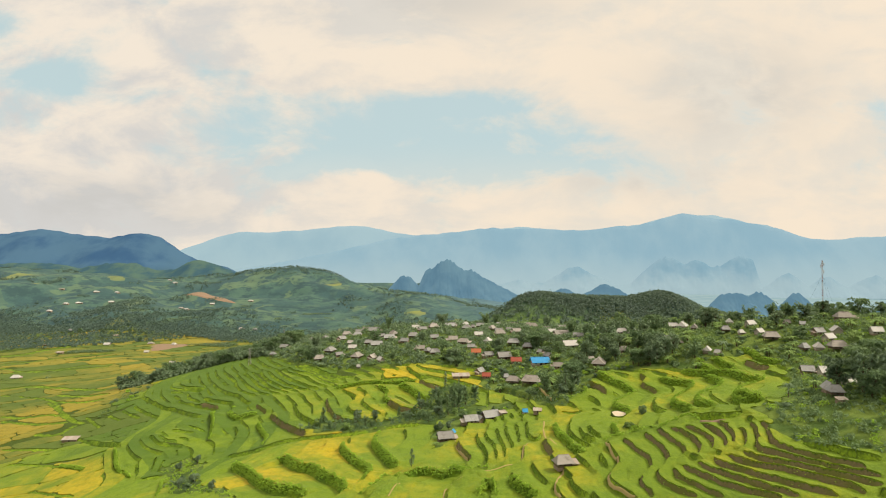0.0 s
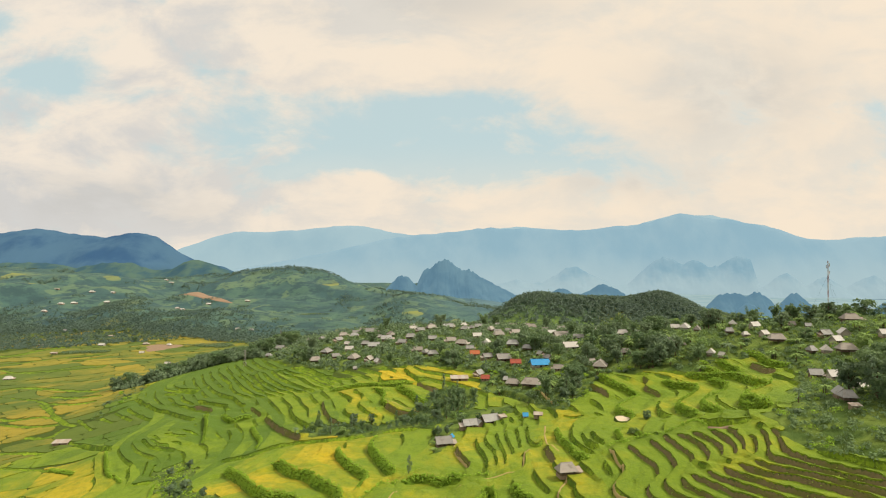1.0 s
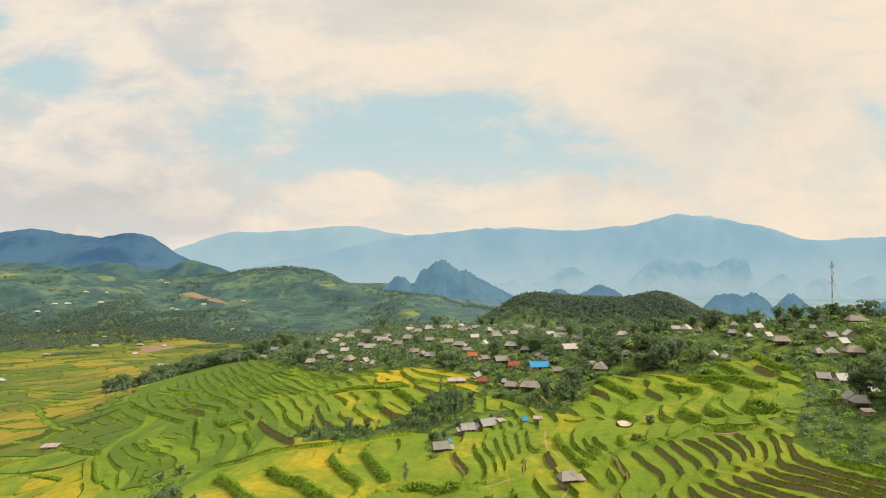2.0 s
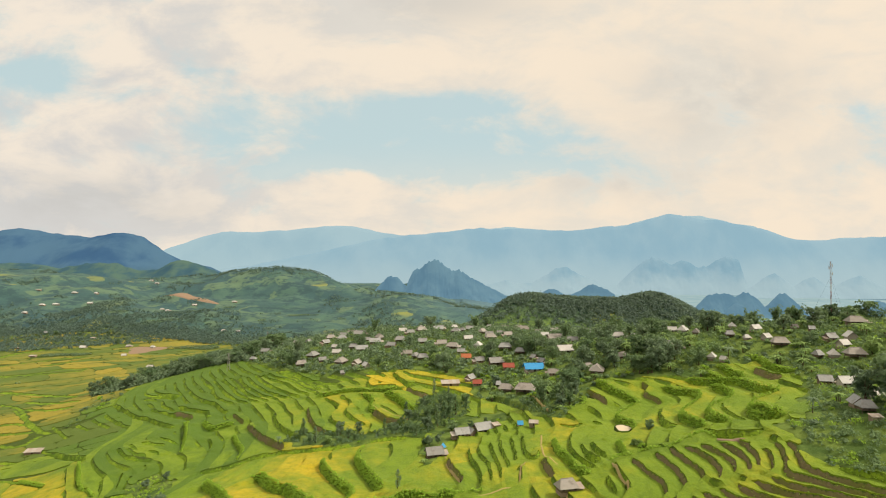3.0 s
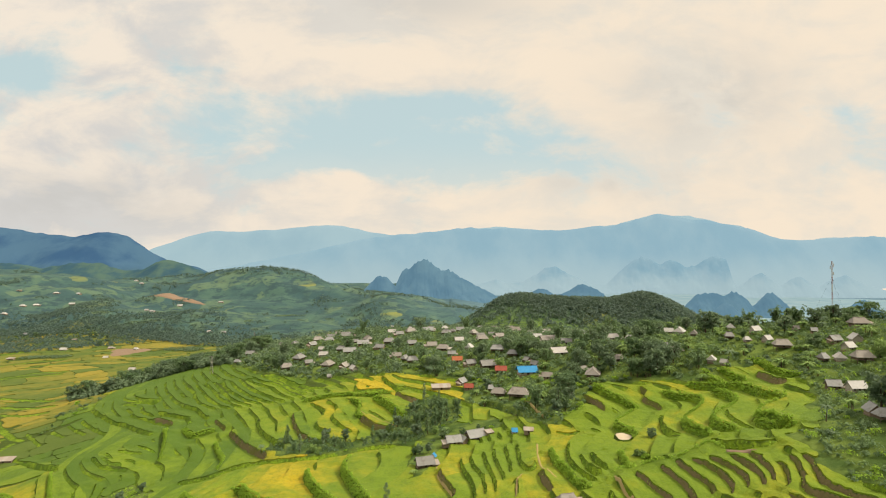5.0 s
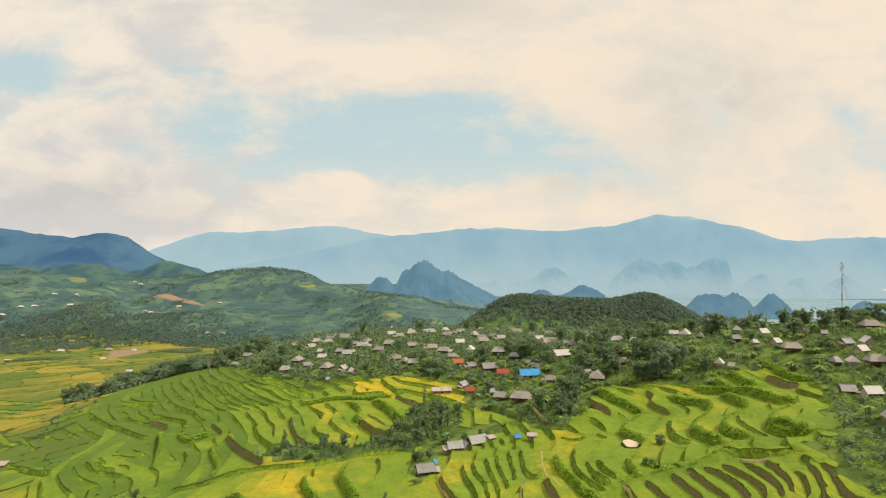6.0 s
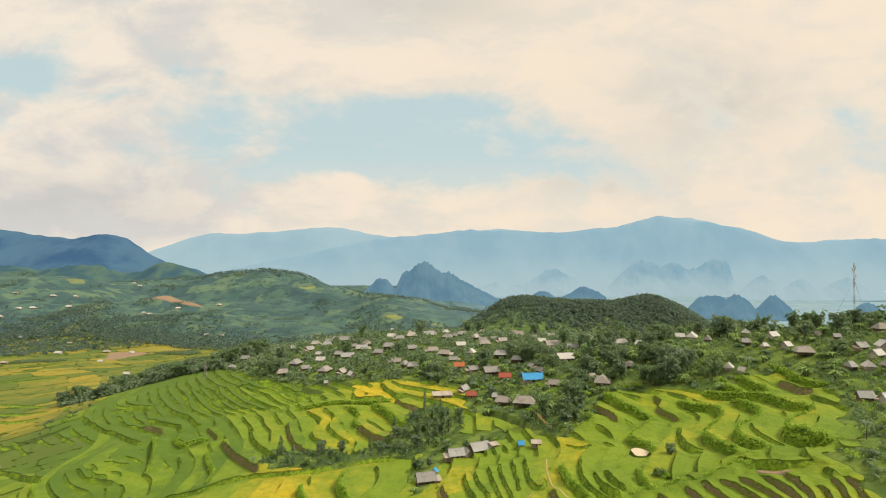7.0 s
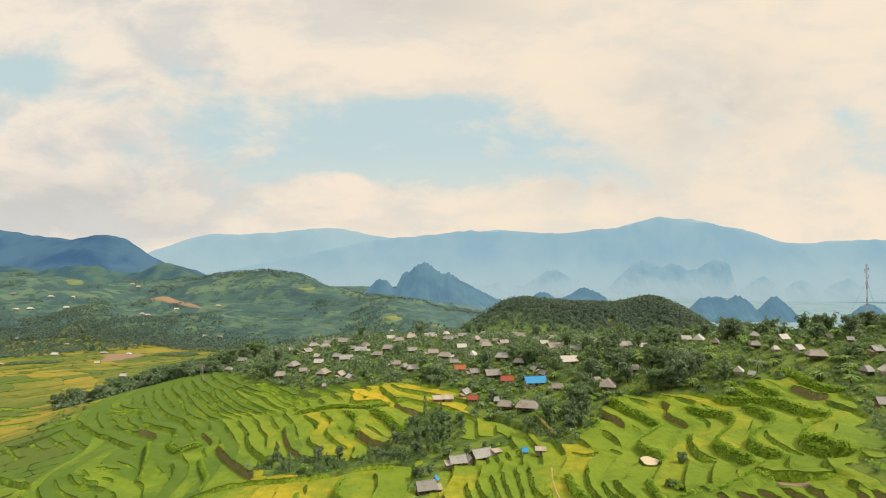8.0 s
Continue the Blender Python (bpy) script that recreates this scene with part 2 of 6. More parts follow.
SHELVES_LOW = [
    (3, 'b', (91.4, 340.8), (93.9, 330.2), (95.3, 321.0), (98.7, 311.9), (99.4, 305.4), (102.6, 303.9)),
    (3, 'b', (101.2, 299.8), (94.6, 293.6), (88.6, 288.8), (85.0, 284.3), (84.1, 274.9), (84.9, 267.4), (83.1, 255.6)),
    (3, 's', (82.9, 329.6), (85.3, 322.3), (86.8, 313.4), (87.5, 304.1)),
    (3, 's', (112.1, 326.2), (112.4, 317.4), (108.7, 311.6), (108.8, 305.5), (110.0, 299.8), (111.2, 292.1)),
    (1.5, 'g', (112.3, 290.1), (107.1, 283.5), (103.4, 277.8), (98.1, 265.4), (94.8, 252.5), (95.1, 242.1)),
    (3, 'b', (118.9, 314.1), (121.0, 306.8), (125.2, 301.9), (127.2, 295.5), (124.3, 285.4), (118.0, 276.6), (110.5, 269.8), (105.8, 263.5), (102.2, 252.4), (100.8, 240.4), (99.7, 230.1)),
    (3, 'b', (137.7, 298.8), (137.1, 290.5), (135.3, 279.0), (131.1, 269.9), (123.9, 263.7), (118.4, 260.6), (112.9, 254.2), (109.0, 244.6), (107.3, 234.9), (107.5, 227.7)),
]
SHELVES_HIGH = [
    (1.5, 'g', (122.4, 260.8), (118.5, 251.2), (115.5, 239.5), (113.5, 229.8), (114.2, 225.7)),
    (3, 'b', (132.9, 316.8), (135.8, 311.3), (139.9, 306.5), (143.8, 301.9), (146.5, 295.6), (146.0, 284.7), (144.4, 273.2), (145.1, 267.2), (148.4, 265.8)),
    (3, 'b', (148.4, 264.6), (142.4, 256.3), (135.7, 253.7), (128.3, 248.1), (121.9, 239.2), (117.7, 227.9), (118.4, 221.5), (123.7, 221.0)),
    (3, 'b', (153.5, 323.1), (152.8, 314.9), (152.0, 304.3), (152.8, 297.8)),
    (2.5, 'b', (143.5, 323.3), (144.2, 316.1), (145.7, 306.9)),
    (2.5, 'b', (169.1, 321.2), (169.1, 311.4), (165.7, 298.3), (163.9, 286.7), (166.0, 278.4)),
    (3, 's', (161.3, 304.9), (159.5, 294.0), (157.2, 281.6), (161.6, 277.9)),
    (2, 'g', (97.9, 224.5), (98.7, 216.1), (101.2, 211.2), (105.3, 207.2), (109.5, 207.3)),
    (1.2, 'g', (73.4, 286.2), (76.1, 282.2), (76.0, 276.4)),
    (3, 's', (35.1, 379.0), (42.8, 364.9), (48.6, 345.0), (51.6, 328.0)),
    (3, 's', (56.5, 353.2), (58.4, 332.2), (62.4, 314.8)),
    (3, 'b', (62.1, 313.6), (69.9, 309.5), (77.3, 311.7), (78.5, 319.5)),
]
SHELVES_FOOT = [
    (1.5, 'g', (106.2, 286.3), (98.9, 267.7), (93.8, 249.8), (93.8, 239.2)),
    (2, 'b', (71.4, 241.1), (69.5, 229.5), (70.5, 225.4)),
    (1.5, 'g', (81.9, 227.9), (82.3, 219.3), (84.2, 218.5)),
    (2.5, 'g', (63.1, 248.8), (62.2, 236.4), (63.3, 226.1)),
    (2, 'g', (57.7, 237.0), (58.2, 226.9), (59.2, 222.3)),
    (3, 'b', (121.9, 236.8), (120.8, 224.3), (120.8, 216.5)),
    (1.5, 'g', (98.1, 227.1), (99.3, 215.0), (102.2, 208.1)),
    (1, 'g', (61.0, 294.6), (64.8, 285.7), (70.6, 286.1)),
]
HOLLOW_STEPS = [
    (2, 'g', (21.3, 317.0), (22.9, 304.7)),
    (2, 'g', (28.0, 318.2), (28.3, 304.2)),
    (2, 'g', (31.5, 315.4), (32.7, 303.0)),
    (2, 'g', (36.7, 314.3), (37.6, 302.0)),
    (2, 'g', (41.4, 312.2), (43.0, 301.5)),
    (2.5, 'g', (16.9, 289.5), (16.8, 271.2), (18.4, 251.6), (18.1, 235.4), (17.3, 230.7)),
    (2, 'g', (21.3, 291.0), (21.0, 272.3), (22.6, 257.3), (22.5, 242.5), (22.0, 232.3)),
    (2, 'g', (27.2, 292.3), (26.7, 272.8), (26.6, 253.8), (26.1, 238.2), (25.1, 233.5)),
    (2, 'g', (32.0, 291.7), (30.7, 272.3), (30.1, 252.0), (29.6, 242.0)),
    (2, 'g', (37.6, 294.9), (35.9, 273.1), (33.6, 250.1)),
    (2, 'g', (42.6, 291.0), (40.1, 272.0), (38.4, 254.0), (41.4, 247.8), (44.1, 257.7)),
    (2, 'g', (19.2, 226.0), (25.0, 228.5), (29.7, 233.5), (33.8, 242.5)),
]
HOLLOW_BASE = [
    (1.5, 'g', (16.8, 216.3), (20.7, 218.7), (26.9, 221.9), (31.0, 225.4), (34.0, 240.4)),
    (3, 's', (6.6, 279.4), (8.4, 259.9), (11.0, 243.7), (10.8, 238.7)),
    (2.5, 'b', (-1.0, 226.3), (3.5, 228.6), (10.2, 226.5), (17.5, 225.1)),
    (1.5, 'p', (0.6, 211.5), (3.3, 215.9), (9.9, 218.4), (18.1, 221.5)),
    (2.5, 'b', (12.5, 202.4), (15.5, 207.6), (17.2, 210.5), (18.3, 197.8)),
    (3, 'b', (24.2, 208.3), (25.8, 202.4), (28.3, 196.4), (31.8, 191.0)),
    (2.5, 'g', (38.5, 198.9), (38.0, 193.2), (38.8, 187.9)),
    (2.5, 'g', (44.6, 199.9), (43.9, 194.3), (45.0, 187.5), (46.8, 183.2)),
    (3, 's', (42.4, 243.4), (42.4, 230.4), (43.2, 222.9)),
    (2.5, 'b', (51.7, 266.5), (49.9, 248.6), (50.7, 237.1), (51.1, 225.5), (53.4, 217.0)),
    (2.5, 'g', (60.6, 270.9), (54.1, 243.9), (55.2, 229.6), (57.2, 219.8)),
    (2, 'g', (59.3, 250.7), (58.3, 232.7), (60.2, 222.8)),
]
FRONT_FIELDS = [
    (4, 'b', (-35.7, 315.8), (-37.3, 303.0), (-31.1, 279.4), (-24.0, 256.8), (-20.6, 247.3)),
    (3.5, 'b', (-55.0, 306.1), (-50.0, 289.6), (-42.3, 271.5), (-35.1, 258.6), (-32.2, 246.1), (-34.3, 235.6)),
    (4, 'b', (-87.6, 300.8), (-83.4, 299.6), (-72.2, 279.2), (-61.9, 267.0), (-52.2, 249.7), (-44.1, 238.3), (-38.8, 225.2)),
    (4, 'b', (-116.8, 315.3), (-101.1, 291.0), (-86.6, 264.2), (-73.7, 244.9), (-65.4, 238.5), (-55.4, 229.3)),
    (4, 'b', (-17.9, 234.2), (-24.7, 232.9), (-28.3, 224.9), (-32.3, 221.4)),
    (3, 'b', (-15.6, 234.6), (-8.8, 237.1), (1.9, 226.8), (8.0, 225.3)),
    (2, 'g', (-131.2, 344.9), (-112.4, 339.6), (-101.0, 343.1), (-84.6, 339.8), (-74.3, 334.3), (-50.9, 326.8), (-31.6, 327.6), (-11.9, 322.1)),
]
MIDDLE_FIELDS = [
    (3, 's', (-86.3, 419.8), (-78.2, 391.9), (-70.3, 371.0), (-61.8, 357.8)),
    (2.5, 'g', (-73.8, 427.2), (-63.8, 409.1), (-63.0, 398.9), (-64.7, 385.7), (-57.7, 369.9), (-50.8, 362.9)),
    (2.5, 'g', (-65.4, 427.4), (-55.4, 410.0), (-56.1, 392.4), (-47.0, 372.5), (-38.3, 360.4)),
    (3, 'b', (-47.6, 420.2), (-39.8, 404.4), (-40.4, 390.6), (-37.0, 383.3)),
    (4.5, 's', (-37.7, 383.7), (-28.0, 365.4), (-17.8, 350.4), (-12.4, 336.9)),
    (4, 'b', (-31.9, 416.4), (-22.7, 400.3), (-15.7, 383.9), (-8.9, 368.9)),
    (3, 's', (-18.6, 423.1), (-11.0, 409.0), (-1.7, 399.1)),
    (3, 'g', (-30, 456), (-22.2, 436.6), (-15.7, 424.4), (-10.2, 426.1)),
    (2.5, 'g', (-48, 449), (-45.0, 434.8), (-34.6, 429.6), (-23.0, 427.1)),
]
MIDDLE_WEST = [
    (2, 'b', (-84.5, 438.8), (-68.1, 436.7), (-53.2, 432.0), (-32.3, 421.3), (-19.8, 423.6)),
    (3, 'g', (-112.8, 430.4), (-104.8, 407.9), (-93.1, 384.6), (-74.8, 352.3)),
    (4, 's', (-127.1, 417.3), (-119.0, 403.9), (-101.7, 374.4), (-82.0, 342.9)),
    (3, 's', (-147, 447), (-135.0, 429.2), (-130.3, 422.3)),
    (2.5, 'b', (-130.6, 400.4), (-121.1, 380.4), (-113.3, 364.1), (-110.9, 348.6)),
    (2.5, 'g', (-148.5, 403.6), (-141.3, 391.5), (-137.9, 374.9)),
    (3, 'b', (-165, 437), (-153.2, 420.8), (-147.4, 423.4), (-138.3, 426.3)),
    (3, 'g', (-193, 502), (-175, 485), (-161, 463), (-152, 453)),
    (3, 'b', (-211, 501), (-189, 480), (-174, 466), (-165, 447)),
    (2, 'b', (-180, 442), (-169, 418), (-164.0, 404.4)),
    (3, 's', (-207, 484), (-192, 470), (-179, 454)),
]
WEST_SLOPE = [
    (3, 'g', (-291, 553), (-254, 511), (-226, 484), (-192, 442), (-184, 438)),
    (2, 'g', (-240, 513), (-217, 492), (-194, 469), (-177, 450)),
    (2, 'g', (-233, 517), (-209, 493)),
    (1.5, 'g', (-270, 565), (-246, 545), (-222, 527)),
    (1.5, 'g', (-264, 550), (-242, 533)),
    (2, 'g', (-287, 529), (-262, 501), (-238, 476)),
    (2, 'g', (-294, 522), (-276, 504), (-258, 487)),
    (1.5, 'g', (-302, 515), (-290, 503), (-280, 495)),
    (2.5, 'g', (-209, 406), (-196.6, 391.3), (-187.3, 384.9), (-180.5, 381.9)),
    (1.5, 'g', (-200.3, 401.0), (-188.1, 389.7), (-179.1, 387.0)),
    (1.2, 'g', (-202, 409), (-194.6, 399.8), (-189.9, 395.9)),
    (1.2, 'g', (-196, 410), (-184.4, 403.4), (-173.0, 399.4)),
]
WEST_FOOT = [
    (1.2, 'g', (-186, 414), (-166.1, 401.9)),
    (1.2, 'g', (-183.3, 392.7), (-175.6, 390.3), (-172.4, 385.7)),
    (2, 'g', (-179, 438), (-166.2, 411.9), (-158.3, 387.7)),
    (1.5, 'g', (-185.0, 368.4), (-181.1, 358.0), (-178.1, 348.0)),
    (1.5, 'g', (-178.3, 362.9), (-175.1, 353.0), (-171.5, 343.7)),
    (1.5, 'g', (-195.2, 364.4), (-187.2, 347.7)),
    (1.5, 'g', (-148.4, 370.7), (-143.0, 355.6)),
    (1.5, 'g', (-176.0, 377.1), (-169.1, 364.0)),
    (1, 'b', (-229, 398), (-215.5, 373.9), (-205.1, 358.9)),
    (1.5, 'g', (-279, 451), (-248, 421), (-228, 404)),
    (1, 'b', (-196.9, 352.6), (-188.0, 342.8)),
    (1.5, 'g', (-177.6, 335.9), (-161.2, 334.3)),
    (1, 'b', (-326, 424), (-315, 423), (-288, 411), (-263, 394), (-234.7, 372.1)),
    (1, 'g', (-356, 459), (-330, 454), (-302, 446)),
]
WEST_EDGES = [
    (2, 'b', (-176, 437), (-169, 416), (-163, 400), (-158, 385)),
    (2, 'g', (-261, 565), (-240, 545), (-224, 531), (-225, 541)),
    (2, 'g', (-256, 548), (-241, 542), (-224, 528)),
    (1.5, 'g', (-330, 525), (-309, 503), (-291, 484)),
    (2, 'b', (-226, 392), (-215, 375), (-209, 364), (-200, 354)),
    (2, 'g', (-305, 470), (-272, 444), (-247, 420), (-225, 399)),
    (1.5, 'g', (-196, 364), (-188, 352), (-182, 338)),
    (1.5, 'g', (-186, 370), (-181, 356), (-178, 347)),
    (1.5, 'g', (-176, 362), (-174, 352), (-171, 343)),
    (1.5, 'g', (-164, 317), (-165, 331), (-162, 338), (-154, 342)),
    (1.5, 'b', (-142, 283), (-149, 300), (-159, 323)),
]
VALLEY_EDGES = [
    (1, 'g', (-750, 963), (-728, 985), (-722, 1032), (-704, 1084)),
    (1, 'g', (-697, 895), (-670, 920), (-646, 951), (-614, 990), (-584, 1007)),
    (1, 'b', (-634, 815), (-606, 832), (-573, 844), (-552, 877), (-516, 891)),
    (1, 'g', (-546, 702), (-517, 720), (-457, 694), (-384, 652)),
    (1, 'g', (-413, 609), (-370, 589), (-347, 589)),
    (1, 'b', (-519, 667), (-482, 653), (-441, 632), (-408, 600), (-363, 544), (-336, 518), (-317, 504)),
    (1, 'g', (-436, 561), (-406, 550), (-385, 552), (-363, 544)),
]
VALLEY_HEDGES = [
    (1, 'b', (-427, 615), (-379, 563), (-332, 515)),
    (1, 'b', (-353, 492), (-328, 484), (-325, 504)),
    (1, 'g', (-257.6, 354.8), (-210.9, 327.5)),
    (1, 'g', (-443, 653), (-394, 626), (-361, 618)),
    (1, 'g', (-672, 864), (-593, 824), (-549, 845), (-509, 877)),
    (1, 'g', (-548, 704), (-513, 714), (-433, 668), (-400, 684)),
    (1, 'g', (-422, 543), (-375, 523), (-340, 516)),
    (1, 'g', (-598, 921), (-578, 964), (-562, 986)),
]
VILLAGE = [(-190, 600), (-124, 522), (-84, 484), (-56, 476), (-29, 463), (7, 443), (28, 426), (26, 387), (42, 363), (55, 316), (60, 303), (65, 303), (79, 317), (94, 343), (114, 332), (127, 327), (133, 321), (143, 316), (155, 325), (164, 314), (171, 321), (168, 280)]
GULLY = [(-87, 351), (-83, 372), (-58, 358), (-32, 342), (-16, 363), (-6, 398), (6, 408), (23, 386), (23, 355), (5, 330), (-8, 322), (-31, 328), (-52, 328)]
EAST_WOOD = [(142, 233), (124, 206), (116, 210), (112, 193), (111, 183), (109, 176), (113, 167), (120, 155)]
TREELINE = [(-359, 630), (-290, 650), (-240, 640), (-190, 600)]
SCRUB = [(-311, 512), (-326, 560), (-336, 600), (-346, 653), (-318, 628), (-305, 590), (-303, 557), (-306, 538), (-302, 506)]
THICKET = [(-171, 347), (-161, 359), (-144, 344), (-133, 305), (-87, 243), (-131, 274)]
YARD = [(-4, 312), (0, 324), (16, 351), (39, 338), (39, 325), (24, 322), (11, 311), (5, 292), (-5, 269)]

VILLAGE_BACK = [(230, 330), (330, 400), (330, 620), (150, 760), (-100, 800), (-250, 750)]
EAST_WOOD_BACK = [(180, 150), (330, 200), (330, 340), (190, 320), (168, 285), (158, 262)]
TREELINE_BACK = [(-150, 700), (-250, 725), (-320, 720), (-372, 665)]
# riper rice, or cloud shade painted as deeper green where negative: east, north, spread, amount
RIPE_SHADE_PATCHES = [(-37, 444, 13, 0.8), (-19, 444, 11, 0.8), (16, 436, 13, 0.7), (-264, 586, 26, 0.7), (-59, 335, 14, 0.5), (-85, 272, 34, 0.38),
                (-443, 805, 70, 0.35), (-369, 586, 40, 0.5), (-392, 545, 45, 0.45), (-364, 480, 55, 0.4), (-241, 366, 60, 0.42), (-558, 1159, 90, 0.15), (-560, 900, 80, 0.15), (-185, 530, 75, -0.8), (-265, 500, 95, -0.7), (-60, 390, 50, 0.18), (20, 200, 40, 0.15), (-140, 520, 50, -0.35), (-130, 410, 60, -0.25), (-200, 420, 50, -0.2), (60, 210, 60, -0.12), (-60, 300, 55, 0.17), (-20, 270, 40, 0.12)]
NORTH_SLOPE = [row[2] for row in NORTH_SLOPE_LOW + NORTH_SLOPE_HIGH] + [row[-1] for row in (NORTH_SLOPE_LOW + NORTH_SLOPE_HIGH)[::-1]]
# hills and hollows of the near relief: east, north, spread, height
WEST_FORMS = [
    (-800, 700, 332.9, -4.1),
    (-650, 450, 270.3, 4.6),
    (-525, 1102, 377.6, 2.8),
    (-500, 600, 230.0, 1.1),
    (-450, 300, 197.8, 14.0),
    (-420, 900, 240.6, -2.6),
    (-388, 681, 171.7, 4.6),
    (-301, 460, 163.1, -16.9),
    (-300, 250, 140.1, -2.6),
    (-250, 760, 170.5, -9.5),
    (-206, 409, 41.5, 13.3),
    (-200, 250, 98.6, 21.8),
    (-196, 577, 145.7, 20.3),
    (-160, 481, 128.3, 9.3),
    (-150, 150, 122.8, -4.5),
    (-149, 395, 119.0, -11.0),
    (-132, 669, 147.6, 31.9),
    (-120, 230, 66.3, 4.9),
    (-100, -60, 167.4, 55.4),
    (-93, 376, 34.7, -3.7),
    (-86, 372, 34.1, 4.7),
    (-81, 295, 75.6, 1.4),
]
MIDDLE_FORMS = [
    (-60, 200, 80.0, 23.8),
    (-34, 373, 90.5, 26.9),
    (-0, 295, 67.0, 8.1),
    (0, 760, 207.7, 17.5),
    (0, 100, 90.5, 1.1),
    (0, 0, 115.3, 13.7),
    (5, 329, 29.8, 3.3),
    (30, 160, 67.0, 8.8),
    (30, 492, 127.1, 21.8),
    (35, 335, 30.4, -0.6),
    (45, 214, 60.8, 7.5),
    (49, 245, 27.9, 3.4),
    (50, 365, 32.9, 2.9),
    (50, 365, 67.0, -20.4),
    (72, 282, 62.6, 5.2),
    (75, 323, 29.8, 8.1),
    (88, 187, 52.7, -6.2),
    (89, 310, 29.1, -2.3),
    (91, 259, 27.9, 0.7),
    (91, 224, 27.9, -9.4),
    (94, 218, 27.9, 10.6),
]
EAST_FORMS = [
    (100, 640, 171.7, 20.4),
    (100, 0, 109.7, 42.6),
    (100, 110, 78.1, -8.3),
    (120, 346, 32.9, 4.3),
    (120, 346, 81.8, 24.2),
    (123, 219, 60.8, 35.1),
    (132, 421, 96.1, 11.7),
    (149, 295, 29.8, -7.2),
    (150, 160, 60.8, 6.7),
    (164, 271, 28.5, 15.1),
    (168, 252, 27.9, -11.6),
    (168, 252, 78.1, -40.3),
    (200, 100, 109.7, 58.4),
    (203, 299, 32.2, -3.9),
    (217, 302, 33.5, 6.5),
    (217, 302, 92.4, 31.2),
    (250, 620, 179.2, 23.5),
    (250, 430, 119.7, 6.8),
    (260, 200, 90.5, 47.3),
    (330, 340, 142.6, 67.9),
    (350, 800, 297.0, 23.1),
]
HOUSES_WEST = [
    (-177, 592, 7.7, 'g', -20),
    (-174, 624, 10.8, 'w', -5),
    (-165, 649, 9.8, 'g', 20),
    (-147, 645, 8.3, 'w', -20),
    (-129, 625, 8.0, 'g', 55),
    (-115, 529, 12.4, 't', 20),
    (-109, 549, 13.9, 'g', 70),
    (-106, 594, 11.3, 'w', 55),
    (-92, 567, 7.1, 'w', -15),
    (-89, 657, 9.6, 't', 0),
    (-77, 509, 13.8, 't', 70),
    (-75, 620, 14.5, 'g', -8),
    (-72, 551, 10.3, 'g', 0),
    (-71, 480, 4.5, 'w', -5),
    (-67, 1396, 11.9, 'w', -8),
    (-63, 539, 13.4, 'g', 8),
    (-62, 496, 11.3, 't', 70),
    (-62, 576, 7.2, 'g', 12),
    (-53, 485, 9.1, 'w', -60),
    (-50, 576, 11.9, 't', -60),
    (-29, 552, 12.5, 'w', 5),
    (-21, 592, 9.8, 'g', 20),
]
HOUSES_MIDDLE = [
    (-20, 499, 9.3, 't', 5),
    (-13, 487, 8.0, 'g', 55),
    (-10, 634, 9.2, 'w', -20),
    (-8, 536, 9.9, 'w', 8),
    (-7, 478, 10.8, 'w', 12),
    (1, 287, 8.9, 'g', 15),
    (5, 297, 2.8, 'b', 70),
    (7, 608, 12.6, 'g', 12),
    (9, 520, 10.7, 't', 12),
    (13, 416, 13.7, 's', 5),
    (15, 311, 8.3, 'g', 15),
    (18, 504, 12.4, 't', -20),
    (20, 313, 7.0, 'g', -65),
    (24, 483, 7.9, 'w', -5),
    (24, 576, 10.7, 'g', -20),
    (26, 315, 10.3, 'g', 25),
    (27, 420, 8.6, 'g', 55),
    (27, 465, 9.6, 'o', 0),
    (31, 588, 6.7, 'w', -15),
    (31, 408, 6.7, 'r', -8),
    (33, 315, 4.5, 's', 25),
    (36, 453, 9.3, 'g', 20),
]
HOUSES_NORTH = [
    (39, 498, 10.3, 'w', 70),
    (40, 606, 10.7, 'w', -8),
    (44, 397, 4.5, 'g', 0),
    (44, 209, 7.5, 't', 12),
    (44, 306, 3.2, 'b', 0),
    (47, 383, 9.5, 't', -20),
    (48, 443, 14.5, 'g', 12),
    (49, 568, 10.6, 't', 55),
    (50, 302, 5.0, 's', -10),
    (55, 428, 8.8, 'r', -5),
    (57, 369, 13.0, 't', -15),
    (59, 477, 12.8, 'g', -8),
    (62, 630, 9.2, 'g', 8),
    (65, 559, 7.0, 'w', -8),
    (68, 458, 9.5, 'g', -15),
    (70, 412, 14.5, 'b', 5),
    (75, 437, 6.4, 'w', -60),
    (78, 423, 7.0, 'w', -60),
    (79, 391, 7.3, 't', -8),
    (94, 596, 12.5, 't', -8),
    (98, 358, 12.1, 't', 70),
    (98, 377, 6.3, 't', 12),
]
